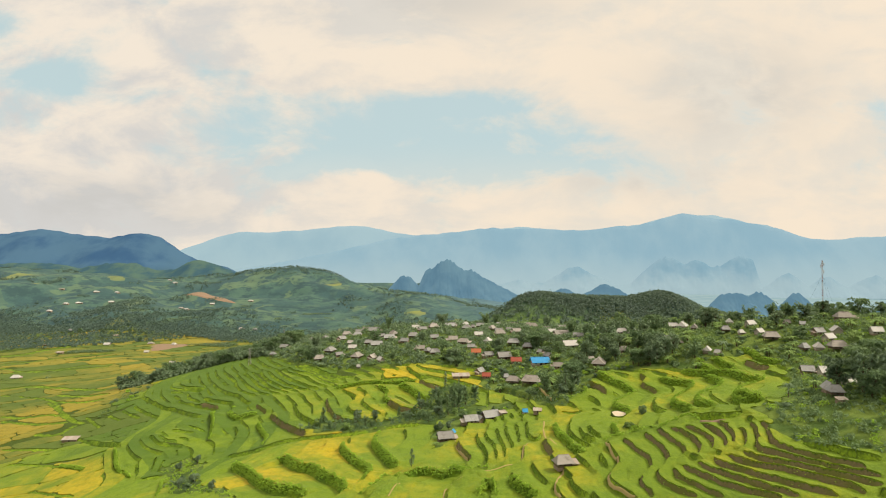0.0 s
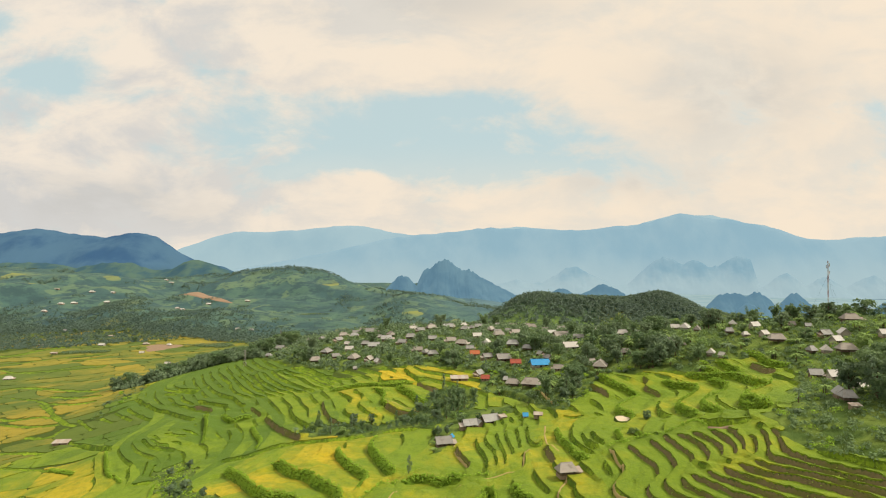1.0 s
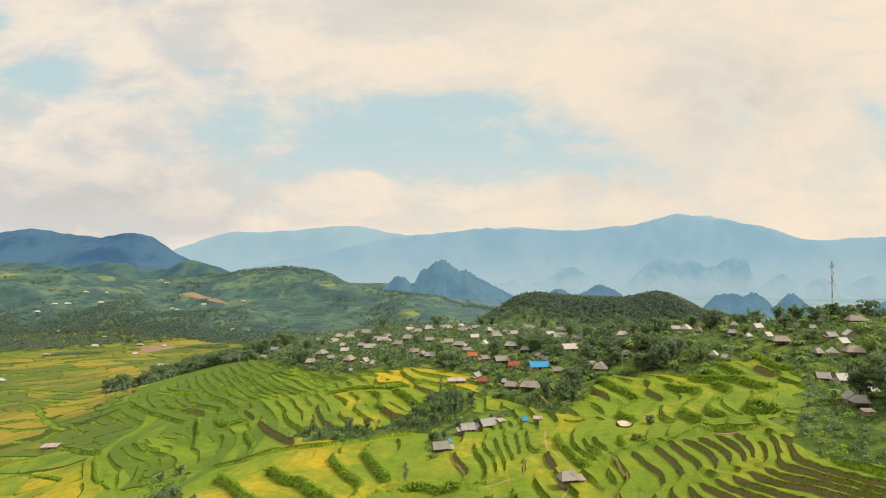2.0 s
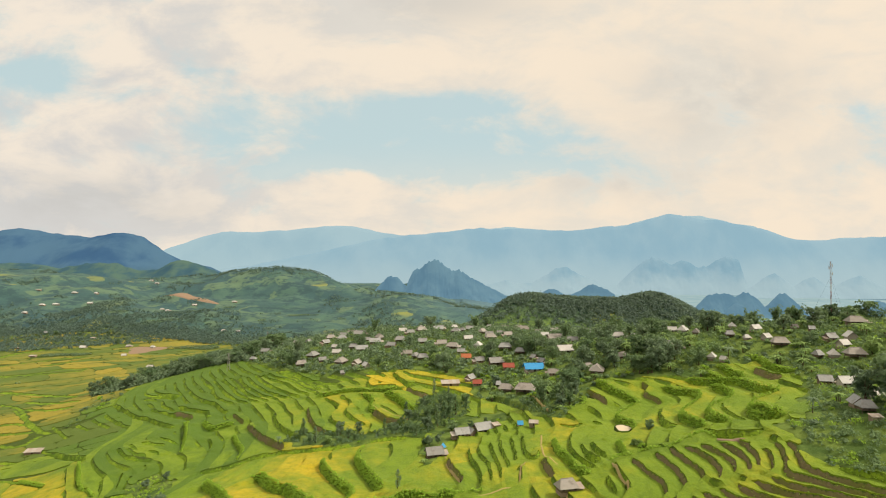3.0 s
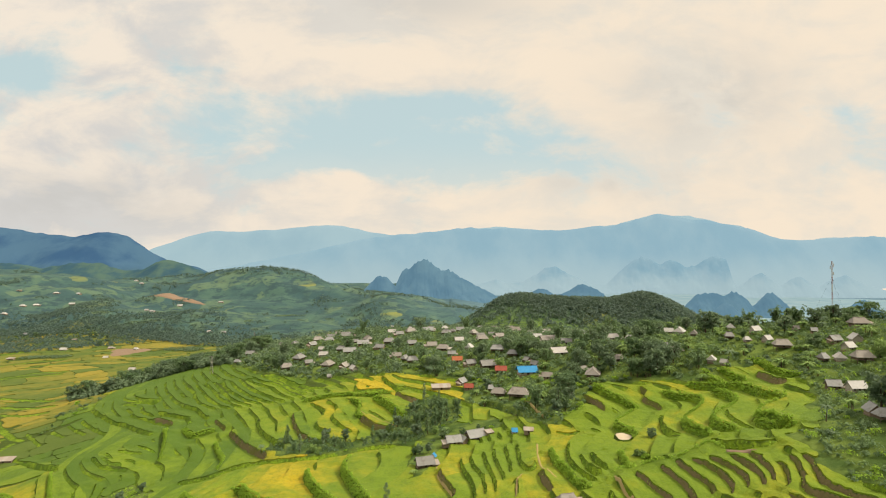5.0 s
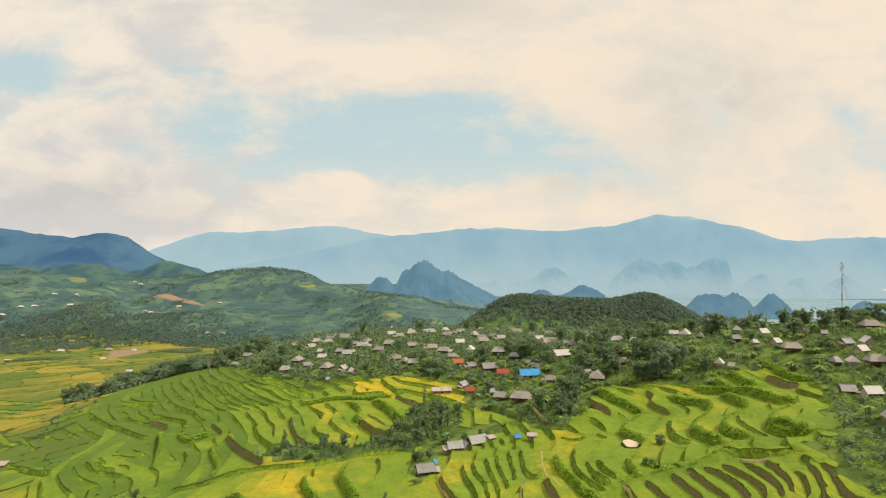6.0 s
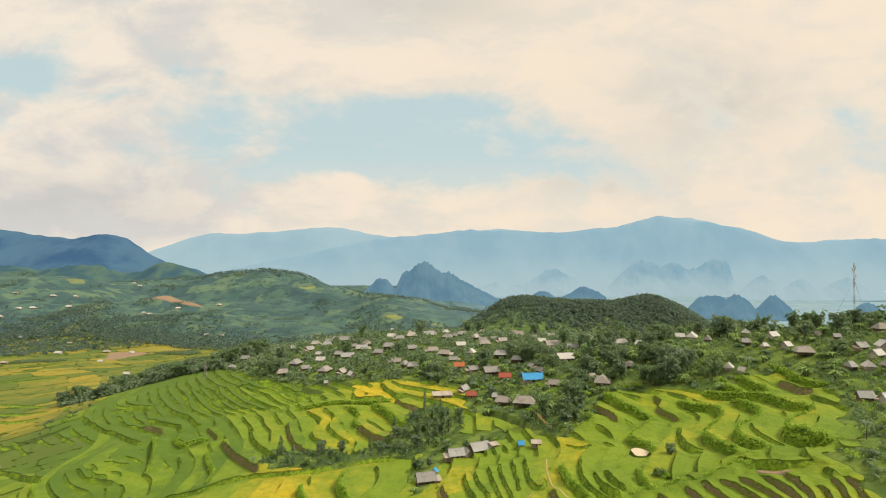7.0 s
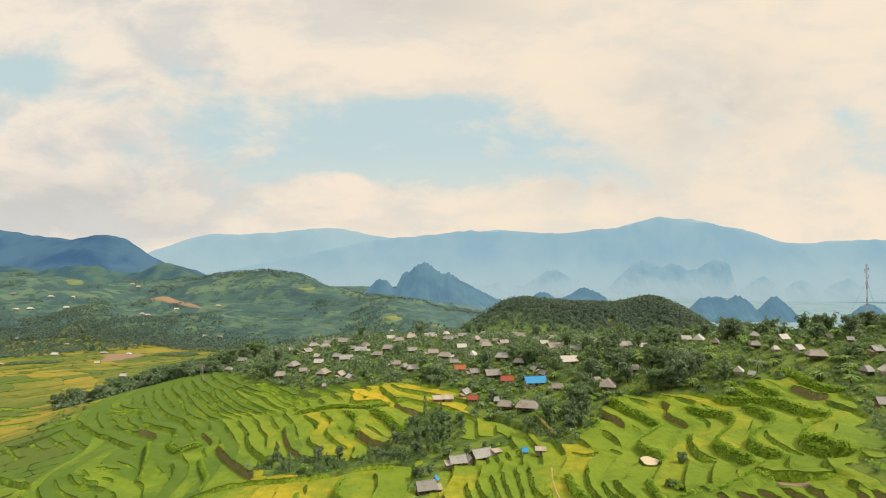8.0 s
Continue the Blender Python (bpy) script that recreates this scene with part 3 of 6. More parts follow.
HOUSES_RIDGE = [
    (98, 436, 14.5, 'w', 12),
    (101, 526, 7.7, 'w', 0),
    (102, 561, 7.1, 't', 0),
    (102, 492, 13.4, 't', 12),
    (111, 467, 8.9, 'g', -8),
    (119, 375, 7.2, 't', 20),
    (135, 193, 5.2, 's', 0),
    (139, 202, 6.9, 'g', -10),
    (139, 442, 9.5, 'w', -20),
    (143, 211, 8.7, 'g', 70),
    (144, 424, 5.9, 'w', -8),
    (145, 371, 8.1, 't', 5),
    (147, 359, 7.9, 't', 0),
    (155, 334, 8.2, 'w', 55),
    (158, 327, 5.2, 'w', -60),
    (161, 226, 6.2, 'w', 20),
    (165, 258, 8.0, 'g', -15),
    (169, 418, 6.5, 'w', -15),
    (169, 382, 8.5, 't', 55),
    (169, 251, 9.8, 'w', 0),
    (170, 404, 9.8, 'w', 55),
    (178, 358, 7.3, 'g', -15),
]
HOUSES_EAST = [
    (182, 347, 5.2, 'w', 5),
    (183, 288, 5.5, 'g', 8),
    (186, 322, 12.1, 't', -15),
    (187, 283, 7.6, 't', 70),
    (188, 338, 6.7, 'w', 20),
    (191, 275, 11.5, 't', -8),
    (193, 383, 7.9, 't', 70),
    (194, 359, 9.1, 't', 20),
    (198, 292, 8.6, 'w', 20),
    (202, 306, 8.2, 't', 8),
    (207, 299, 10.3, 't', 70),
    (207, 342, 4.9, 't', 0),
    (208, 329, 4.8, 't', -20),
    (215, 282, 7.7, 'w', -10),
    (227, 322, 12.8, 't', -8),
    (320, 1309, 14.5, 'w', 12),
    (408, 1279, 14.5, 'g', 20),
    (531, 1368, 14.5, 't', -8),
    (558, 1342, 14.5, 'w', -15),
    (1087, 1565, 14.5, 'g', 0),
    (1359, 1707, 14.5, 't', 8),
]
HOUSES_VALLEY = [
    (-697, 1211, 13.0, 's', -20),
    (-647, 1096, 13.0, 'w', -5),
    (-679, 1008, 13.0, 's', 0),
    (-586, 781, 11.8, 'w', 14),
    (-515, 1088, 9.7, 'w', -19),
    (-305, 690, 7.6, 'w', 5),
    (-422, 887, 9.9, 'w', 0),
    (-567, 1102, 11.2, 't', 14),
    (-830, 1267, 13.0, 'g', -20),
    (-762, 1091, 13.0, 's', -15),
    (-303, 464, 13.0, 's', 6),
    (-524, 1006, 9.1, 'w', 5),
]
BARE_EARTH = (-520, 1068)
HOUSES_SLOPES = [
    (-993, 1732, 15.0, 'w', -25), (-944, 1617, 15.0, 'w', 12), (-1035, 1559, 15.0, 'w', -14), (-1008, 1570, 14.9, 'w', 23), (-708, 1566, 13.8, 'w', -3),
    (-727, 1578, 12.0, 'w', -16), (-711, 1749, 15.0, 'w', 21), (-974, 2066, 15.0, 'w', -5), (-1046, 2174, 15.0, 'w', -18), (-457, 1286, 10.9, 'w', 19),
    (-1146, 1707, 15.0, 's', 6), (-621, 1831, 15.0, 'w', -7), (-1024, 1478, 14.4, 'w', -20), (-1049, 1717, 15.0, 'w', 17), (-425, 1284, 10.8, 'g', 4),
]

# ---- relief ----
FAR_HILLS = [(50, 895, 38, 62, 4), (92, 895, 38, 62, 19), (134, 895, 38, 62, 37), (176, 895, 38, 62, 26), (218, 895, 38, 62, 25), (260, 895, 38, 62, 32), (302, 895, 38, 62, 18),
             (344, 895, 38, 62, 50), (386, 895, 38, 62, 20), (428, 895, 38, 62, 26), (-640, 2330, 230, 220, 110), (-400, 2150, 170, 180, 46),
             (-180, 1950, 170, 160, 34), (-130, 1730, 55, 45, 24), (120, 1800, 200, 150, 22), (-1300, 1900, 300, 220, 84), (-1800, 2250, 420, 350, 130),
             (-1030, 2500, 200, 200, 25), (-900, 1650, 230, 140, 26), (-1500, 1500, 300, 160, 50), (-480, 1480, 150, 100, 16), (-700, 1420, 160, 70, 12)]


def smooth_height(x, y):
    z = np.full(x.shape, -14.0)
    for forms in (WEST_FORMS, MIDDLE_FORMS, EAST_FORMS):
        for cx, cy, r, h in forms:
            z += h * np.exp(-((x - cx) ** 2 + (y - cy) ** 2) / (2 * r * r))
    for cx, cy, rx, ry, h in FAR_HILLS:
        z += h * np.exp(-((x - cx) / rx) ** 2 / 2 - ((y - cy) / ry) ** 2 / 2)
    away = np.clip((np.hypot(x, y) - 1100) / 1500, 0, 1)
    return z - 72 * away * np.clip((x + 60) / 500, 0, 1)


WAVE_TABLES = {}


def waves(x, y, size, seed):
    """Smooth lattice noise, about -1 to 1."""
    if seed not in WAVE_TABLES:
        WAVE_TABLES[seed] = np.random.RandomState(seed).uniform(-1, 1, (256, 256))
    table = WAVE_TABLES[seed]
    gx, gy = x / size, y / size
    ix, iy = np.floor(gx).astype(int), np.floor(gy).astype(int)
    fx, fy = gx - ix, gy - iy
    fx, fy = fx * fx * (3 - 2 * fx), fy * fy * (3 - 2 * fy)
    a, b = table[ix % 256, iy % 256], table[(ix + 1) % 256, iy % 256]
    c, d = table[ix % 256, (iy + 1) % 256], table[(ix + 1) % 256, (iy + 1) % 256]
    return (a * (1 - fx) + b * fx) * (1 - fy) + (c * (1 - fx) + d * fx) * fy


def flowing(points, step=2.0):
    """A smooth curve through the points (Catmull-Rom), about one point every step metres."""
    p = np.array(points, float)
    q = np.vstack([2 * p[0] - p[1], p, 2 * p[-1] - p[-2]])
    out = []
    for i in range(1, len(q) - 2):
        n = max(2, int(np.hypot(*(q[i + 1] - q[i])) / step))
        t = np.linspace(0, 1, n, endpoint=False)[:, None]
        a, b, c, d = q[i - 1], q[i], q[i + 1], q[i + 2]
        out.append(0.5 * (2 * b + (c - a) * t + (2 * a - 5 * b + 4 * c - d) * t ** 2 + (3 * b - a - 3 * c + d) * t ** 3))
    return np.vstack(out + [p[-1:]])


def inside(poly, x, y):
    hit = np.zeros(x.shape, bool)
    n = len(poly)
    for i in range(n):
        (x0, y0), (x1, y1) = poly[i], poly[(i + 1) % n]
        if y0 != y1:
            cross = (y0 > y) != (y1 > y)
            hit ^= cross & (x < (x1 - x0) * (y - y0) / (y1 - y0) + x0)
    return hit


BANKS = SPUR_LOW + SPUR_MID + SPUR_HIGH + SHELVES_LOW + SHELVES_HIGH + SHELVES_FOOT + HOLLOW_STEPS + HOLLOW_BASE + FRONT_FIELDS + MIDDLE_FIELDS + MIDDLE_WEST
BANKS += WEST_SLOPE + WEST_FOOT + WEST_EDGES + VALLEY_EDGES + VALLEY_HEDGES + NORTH_SLOPE_LOW + NORTH_SLOPE_HIGH

# the sheet's mesh: rings about the start, close together where the terraces lie, out to the horizon
bearings = np.radians(np.concatenate([np.linspace(-43.5, 41.5, 610), np.linspace(41.5, 316.5, 70)[1:-1]]))
rings = [12.0, 40.0, 70.0, 95.0, 112.0, 122.0]
while rings[-1] < 1950:
    rings.append(rings[-1] + 0.000215 * rings[-1] ** 1.5)
while rings[-1] < 4850:
    rings.append(rings[-1] * (1.011 if rings[-1] < 2600 else 1.03))
rings = np.array(rings)
R, A = np.meshgrid(rings, bearings, indexing="ij")
GX, GY = R * np.sin(A), R * np.cos(A)
base = smooth_height(GX, GY)
GZ = base.copy()
soil, lush, bank, edge = np.zeros(GX.shape), np.zeros(GX.shape), np.zeros(GX.shape, bool), np.full(GX.shape, 99.0)
bank_curves = []
for h, kind, *pts in BANKS:
    line = flowing(pts)
    mid = (line[1:] + line[:-1]) / 2
    tang = line[1:] - line[:-1]
    norm = np.stack([-tang[:, 1], tang[:, 0]], 1) / np.maximum(np.hypot(*tang.T), 1e-6)[:, None]
    rise = smooth_height(*(mid + 5 * norm).T) - smooth_height(*(mid - 5 * norm).T)
    up = 1.0 if rise.mean() > 0 else -1.0
    slope = max(abs(rise.mean()) / 10, 0.06)
    far = np.hypot(*line.mean(0))
    width = max(0.55, h * {"b": 0.6, "s": 0.33, "g": 0.26, "p": 0.4}[kind] * (1 + max(0, far - 300) / 700))
    span = mid.mean(0) / max(far, 1.0)
    facing = np.abs(norm @ span).mean()
    width = max(width, 0.95 * (0.000215 * far ** 1.5 * facing + 0.0024 * far * math.sqrt(max(0.0, 1 - facing * facing))))
    reach = min(max(0.5 * h / slope, width * 0.6), 16.0)
    bank_curves.append((h, kind, line, norm * up, width))
    lo, hi = line.min(0) - reach - width, line.max(0) + reach + width
    sel = np.nonzero((GX > lo[0]) & (GX < hi[0]) & (GY > lo[1]) & (GY < hi[1]))
    px, py = GX[sel], GY[sel]
    px, py = px + 0.35 * waves(px, py, 2.6, 5), py + 0.35 * waves(px, py, 2.6, 6)
    best, signed = np.full(px.shape, 1e9), np.zeros(px.shape)
    along = np.zeros(px.shape)
    total = 0.0
    for i in range(len(line) - 1):
        a, t = line[i], tang[i]
        l2 = max(t @ t, 1e-9)
        raw = ((px - a[0]) * t[0] + (py - a[1]) * t[1]) / l2
        s = np.clip(raw, 0, 1)
        dx, dy = px - a[0] - s * t[0], py - a[1] - s * t[1]
        d = np.hypot(dx, dy)
        near = d < best
        best[near] = d[near]
        signed[near] = ((dx * norm[i, 0] + dy * norm[i, 1]) * up)[near]
        along[near] = (total + s * math.sqrt(l2))[near]
        total += math.sqrt(l2)
    taper = np.clip(np.minimum(along, total - along) / 4.0 + 0.1, 0, 1) * np.clip(1.3 - (best - np.abs(signed)) / 2, 0, 1)
    signed = np.where(np.abs(signed) < best * 0.5, np.sign(signed) * best, signed)
    step = np.clip(signed / (width / 2), -1, 1)
    fade = np.clip(1 - (best - width / 2) / reach, 0, 1)
    GZ[sel] += h / 2 * step * fade * taper
    on = (best < width / 2 + 0.05) & (taper > 0.25)
    bank[sel] |= on
    soil[sel] = np.where(on & (taper > 0.3), {"s": 1.0, "g": 0.22, "b": 0.0, "p": 1.0}[kind], soil[sel])
    lush[sel] = np.where(on & (kind in "gb"), 1.0, lush[sel])
    edge[sel] = np.minimum(edge[sel], np.where(taper > 0.2, best - width / 2, 99))

wood = np.zeros(GX.shape, bool)
for poly in (VILLAGE + VILLAGE_BACK, GULLY, EAST_WOOD + EAST_WOOD_BACK, TREELINE + TREELINE_BACK, THICKET, YARD):
    wood |= inside(poly, GX + 3 * waves(GX, GY, 11, 31) + 1.5 * waves(GX, GY, 4, 33), GY + 4 * waves(GX, GY, 13, 32) + 1.5 * waves(GX, GY, 4, 34))
# lesser terraces follow the slope wherever no drawn bank is near
tilt = np.hypot(smooth_height(GX + 1.5, GY) - smooth_height(GX - 1.5, GY), smooth_height(GX, GY + 1.5) - smooth_height(GX, GY - 1.5)) / 3
RISE = 2.3
drift = (base + 0.9 * waves(GX, GY, 55, 21) + 0.35 * waves(GX, GY, 17, 22)) / RISE
part_way = drift - np.floor(drift)
ahead = np.abs((smooth_height(GX * (1 + 1.5 / R), GY * (1 + 1.5 / R)) - base) / 1.5) / np.maximum(tilt, 1e-4)
ahead = np.clip(ahead, 0, 1)
lip_width = np.maximum(0.5, 0.95 * (0.000215 * R ** 1.5 * ahead + 0.0024 * R * np.sqrt(1 - ahead * ahead)))
lip = np.clip(lip_width * tilt / RISE, 0.04, 0.45)
amount = np.clip((edge - 4.0 - 7.0 * inside(NORTH_SLOPE, GX, GY)) / 4.0, 0, 1) * (R < 1000) * np.clip((base - 13) / 5, 0, 1) * ~wood
GZ += amount * RISE * (np.clip((part_way - (1 - lip)) / lip, 0, 1) - part_way + 0.5 - 0.5 * lip)
bank |= (part_way > 1 - lip) & (amount > 0.35)
lush = np.where((part_way > 0.9 - 1.5 * lip) & (amount > 0.3), 0.8, lush)
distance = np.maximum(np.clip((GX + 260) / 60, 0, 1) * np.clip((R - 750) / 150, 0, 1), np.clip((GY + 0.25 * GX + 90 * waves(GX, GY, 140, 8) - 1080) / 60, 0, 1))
# how much painted haze the far ground takes
remote_haze = np.clip((R - 1150) / 1100, 0, 1) * np.clip((GX + 150) / 700, 0.08, 1)
bumps = np.where(R < 1200, 0.25 * waves(GX, GY, 7, 1) + 0.12 * waves(GX, GY, 2.2, 2), 0)
bumps += np.clip((R - 900) / 600, 0, 1) * (26 * np.abs(waves(GX, GY, 260, 3)) - 16 + 12 * waves(GX, GY, 110, 4) + 5 * waves(GX, GY, 50, 7)) * np.clip((base + 25) / 60, np.where((R > 1400) & (GX > -300) & (GX < 150), 0.8, 0.03), 1)
GZ += bumps * np.where(wood | (R > 900), 1.0, 0.35)


def ground_at(x, y):
    """Height of the ground at a place."""
    r, a = math.hypot(x, y), math.atan2(x, y)
    i = int(np.clip(np.searchsorted(rings, r) - 1, 0, len(rings) - 2))
    j = int(np.clip(np.searchsorted(bearings[:610], a) - 1, 0, 608))
    f = (r - rings[i]) / (rings[i + 1] - rings[i])
    g = (a - bearings[j]) / (bearings[j + 1] - bearings[j])
    f, g = min(max(f, 0), 1), min(max(g, 0), 1)
    return float((GZ[i, j] * (1 - g) + GZ[i, j + 1] * g) * (1 - f) + (GZ[i + 1, j] * (1 - g) + GZ[i + 1, j + 1] * g) * f)


def mesh_from(name, verts, faces, mat, smooth=True):
    me = bpy.data.meshes.new(name)
    me.from_pydata(verts if isinstance(verts, list) else verts.tolist(), [], faces if isinstance(faces, list) else faces.tolist())
    me.materials.append(mat)
    if smooth:
        me.polygons.foreach_set("use_smooth", np.ones(len(me.polygons), bool))
    return me


def float_attribute(me, name, values):
    me.attributes.new(name, "FLOAT", "POINT").data.foreach_set("value", np.asarray(values, np.float32).ravel())


nr, nb = GX.shape
ids = np.arange(nr * nb).reshape(nr, nb)
wrap = np.concatenate([ids, ids[:, :1]], 1)
quads = np.stack([wrap[:-1, :-1], wrap[:-1, 1:], wrap[1:, 1:], wrap[1:, :-1]], -1).reshape(-1, 4)[:, ::-1]
fan = [(0, int(a), int(b)) for a, b in zip(wrap[0, :-1] + 1, wrap[0, 1:] + 1)]
verts = np.vstack([[(0, 0, float(GZ[0].mean()))], np.stack([GX, GY, GZ], -1).reshape(-1, 3)])
me = mesh_from("ground", verts, [tuple(q) for q in (quads + 1).tolist()] + fan, MAT_GROUND)
float_attribute(me, "soil", np.concatenate([[0], soil.ravel()]))
float_attribute(me, "lush", np.concatenate([[0], lush.ravel()]))
float_attribute(me, "wood", np.concatenate([[0], wood.ravel() * 1.0]))
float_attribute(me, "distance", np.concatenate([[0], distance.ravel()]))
float_attribute(me, "remote_haze", np.concatenate([[0], remote_haze.ravel()]))
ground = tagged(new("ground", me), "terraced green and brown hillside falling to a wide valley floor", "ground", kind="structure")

# ---- rice paddies: every plot between the banks is a thing of its own ----
col_count = 609
cx = (GX[:-1, :col_count] + GX[1:, 1:col_count + 1]) / 2
cy = (GY[:-1, :col_count] + GY[1:, 1:col_count + 1]) / 2
cr = np.hypot(cx, cy)
cell_bank = (bank[:-1, :col_count].astype(int) + bank[1:, 1:col_count + 1] + bank[1:, :col_count] + bank[:-1, 1:col_count + 1]) >= 2
cell_wood = wood[:-1, :col_count] | wood[1:, 1:col_count + 1]
cell_base = base[:-1, :col_count]
valley = (cell_base < 16) & (cx < -150)
field = ~cell_bank & ~cell_wood & (cr > 122) & (cy + 0.25 * cx + 90 * waves(cx, cy, 140, 8) < 1110) & (cx < 175) & ((cy < 460) | (cx < -90)) & ((cr < 800) | (cx < -260))
# plots: slices of the smooth hillside; on the valley floor long strips with a bend in them
level = np.floor(drift[:-1, :col_count]).astype(int)
su = cx * 0.80 + cy * 0.60 + 60 * waves(cx, cy, 170, 9) + 14 * waves(cx, cy, 45, 19)
sv = cy * 0.80 - cx * 0.60 + 58 * waves(cx, cy, 150, 10) + 22 * waves(cx, cy, 60, 12)
sv = sv / 23 + 0.75 * waves(sv, su * 0.1, 37, 15)
strip = np.floor(sv)
reach = 70 + 55 * waves(strip * 3.7, strip * 1.3, 1.0, 16)
cut = su / reach + 7.3 * waves(strip * 2.1, strip * 5.7, 1.0, 17)
cross = np.floor(cut)
gap = np.minimum(np.abs(sv - np.round(sv)) * 20, np.abs(cut - np.round(cut)) * reach)
field &= ~(valley & (gap < 0.20 + cr * 0.00045))
grove = valley & (waves(cx, cy, 60, 18) > 0.80) & (cr > 850)
field &= ~grove
level = np.where(valley, 100000 + strip.astype(int) * 97 + cross.astype(int), level)
plots = []
todo = field.copy()
for i0, j0 in zip(*np.nonzero(field)):
    if not todo[i0, j0]:
        continue
    want, stack, cells = level[i0, j0], [(i0, j0)], []
    todo[i0, j0] = False
    while stack:
        i, j = stack.pop()
        cells.append((i, j))
        for a, b in ((i + 1, j), (i - 1, j), (i, j + 1), (i, j - 1)):
            if 0 <= a < field.shape[0] and 0 <= b < field.shape[1] and todo[a, b] and level[a, b] == want:
                todo[a, b] = False
                stack.append((a, b))
    plots.append(np.array(cells))
ripeness = np.clip(0.13 + 0.16 * np.clip((22 - cell_base) / 16, 0, 1) + 0.16 * waves(cx, cy, 90, 14), 0, 1)
for gx, gy, gr, amount in RIPE_SHADE_PATCHES:
    ripeness += amount * np.exp(-((cx - gx) ** 2 + (cy - gy) ** 2) / (gr * gr))
plots = sorted((p for p in plots if len(p) >= 14), key=lambda p: cr[p[:, 0], p[:, 1]].mean())
rest_v, rest_f, rest_ripe, rest_n = [], [], [], 0
plot_rng = np.random.RandomState(9)
OVERHANG = 0.16
for number, cells in enumerate(plots):
    i, j = cells.T
    corner = np.stack([ids[i, j], ids[i + 1, j], ids[i + 1, j + 1], ids[i, j + 1]], -1)
    used, faces = np.unique(corner, return_inverse=True)
    faces = faces.reshape(-1, 4)
    top = np.stack([GX.ravel()[used], GY.ravel()[used], GZ.ravel()[used] + 0.42], -1)
    edges = np.concatenate([faces[:, [0, 1]], faces[:, [1, 2]], faces[:, [2, 3]], faces[:, [3, 0]]])
    _, first, times = np.unique(np.sort(edges, 1), axis=0, return_index=True, return_counts=True)
    rim = edges[first[times == 1]]
    n = len(top)
    # the rim of a plot runs in a smooth line and hangs a little over its bank
    links = np.bincount(rim.ravel(), minlength=n)
    away_x, away_y = np.zeros(n), np.zeros(n)
    ex, ey = (top[rim[:, 1]] - top[rim[:, 0]])[:, :2].T
    for side in (0, 1):
        np.add.at(away_x, rim[:, side], -ey)
        np.add.at(away_y, rim[:, side], ex)
    size = np.maximum(np.hypot(away_x, away_y), 1e-6)
    for turn in range(4):
        near = np.zeros((n, 3))
        np.add.at(near, rim[:, 0], top[rim[:, 1]])
        np.add.at(near, rim[:, 1], top[rim[:, 0]])
        on_rim = links == 2
        top[on_rim] = 0.5 * top[on_rim] + 0.25 * near[on_rim]
    hang = (OVERHANG if cell_base[i, j].mean() > 14 else 0.05) * 0.000215 * np.hypot(top[:, 0], top[:, 1]) ** 1.5
    top[:, 0] += np.where(links == 2, away_x / size * hang, 0)
    top[:, 1] += np.where(links == 2, away_y / size * hang, 0)
    skirt = np.stack([rim[:, 1], rim[:, 0], rim[:, 0] + n, rim[:, 1] + n], -1) + n
    verts, faces = np.vstack([top, top, top - (0, 0, 0.7)]), np.vstack([faces[:, ::-1], skirt[:, ::-1]])
    gold = float(ripeness[i, j].mean())
    if number < 300:
        me = mesh_from("rice_paddy", verts, faces, MAT_VALLEY if cell_base[i, j].mean() < 12 and cr[i, j].mean() > 540 else MAT_RICE)
        float_attribute(me, "ripe", np.full(3 * n, gold))
        what = "ripe golden rice standing in a terraced plot" if gold > 0.5 else "yellow-green ripening rice on a terrace" if gold > 0.25 else "bright green rice standing on a terrace"
        tagged(new("rice_paddy", me), what, "rice paddy", "terraced rice paddies")
    else:
        rest_v.append(verts)
        rest_f.append(faces + rest_n)
        rest_ripe.append(np.full(3 * n, gold - 0.06 + plot_rng.uniform(-0.38, 0.38)))
        rest_n += 3 * n
me = mesh_from("valley_fields", np.vstack(rest_v), np.vstack(rest_f), MAT_VALLEY)
float_attribute(me, "ripe", np.concatenate(rest_ripe))
tagged(new("valley_fields", me), "patchwork of green and straw-yellow rice fields on the valley floor", "rice fields", kind="stuff")

# ---- the distance ----


def hazed_look(name, low, high, grain, glow, foot=None, top=330.0):
    """Country far behind everything, haze painted into its colour and glow; foot: its paler haze colour near the
    ground.
    """
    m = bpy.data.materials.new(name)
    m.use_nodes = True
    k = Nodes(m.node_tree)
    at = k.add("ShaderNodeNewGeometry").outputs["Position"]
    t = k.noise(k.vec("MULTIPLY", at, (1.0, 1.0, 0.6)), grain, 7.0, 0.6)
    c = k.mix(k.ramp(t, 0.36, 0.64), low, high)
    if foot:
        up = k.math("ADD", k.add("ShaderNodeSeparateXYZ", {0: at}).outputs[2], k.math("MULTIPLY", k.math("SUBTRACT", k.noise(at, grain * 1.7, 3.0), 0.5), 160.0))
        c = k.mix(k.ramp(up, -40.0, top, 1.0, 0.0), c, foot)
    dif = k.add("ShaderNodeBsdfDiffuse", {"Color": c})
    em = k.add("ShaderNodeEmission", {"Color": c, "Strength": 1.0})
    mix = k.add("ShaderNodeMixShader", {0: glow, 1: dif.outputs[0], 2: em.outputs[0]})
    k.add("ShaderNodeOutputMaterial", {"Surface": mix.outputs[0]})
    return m


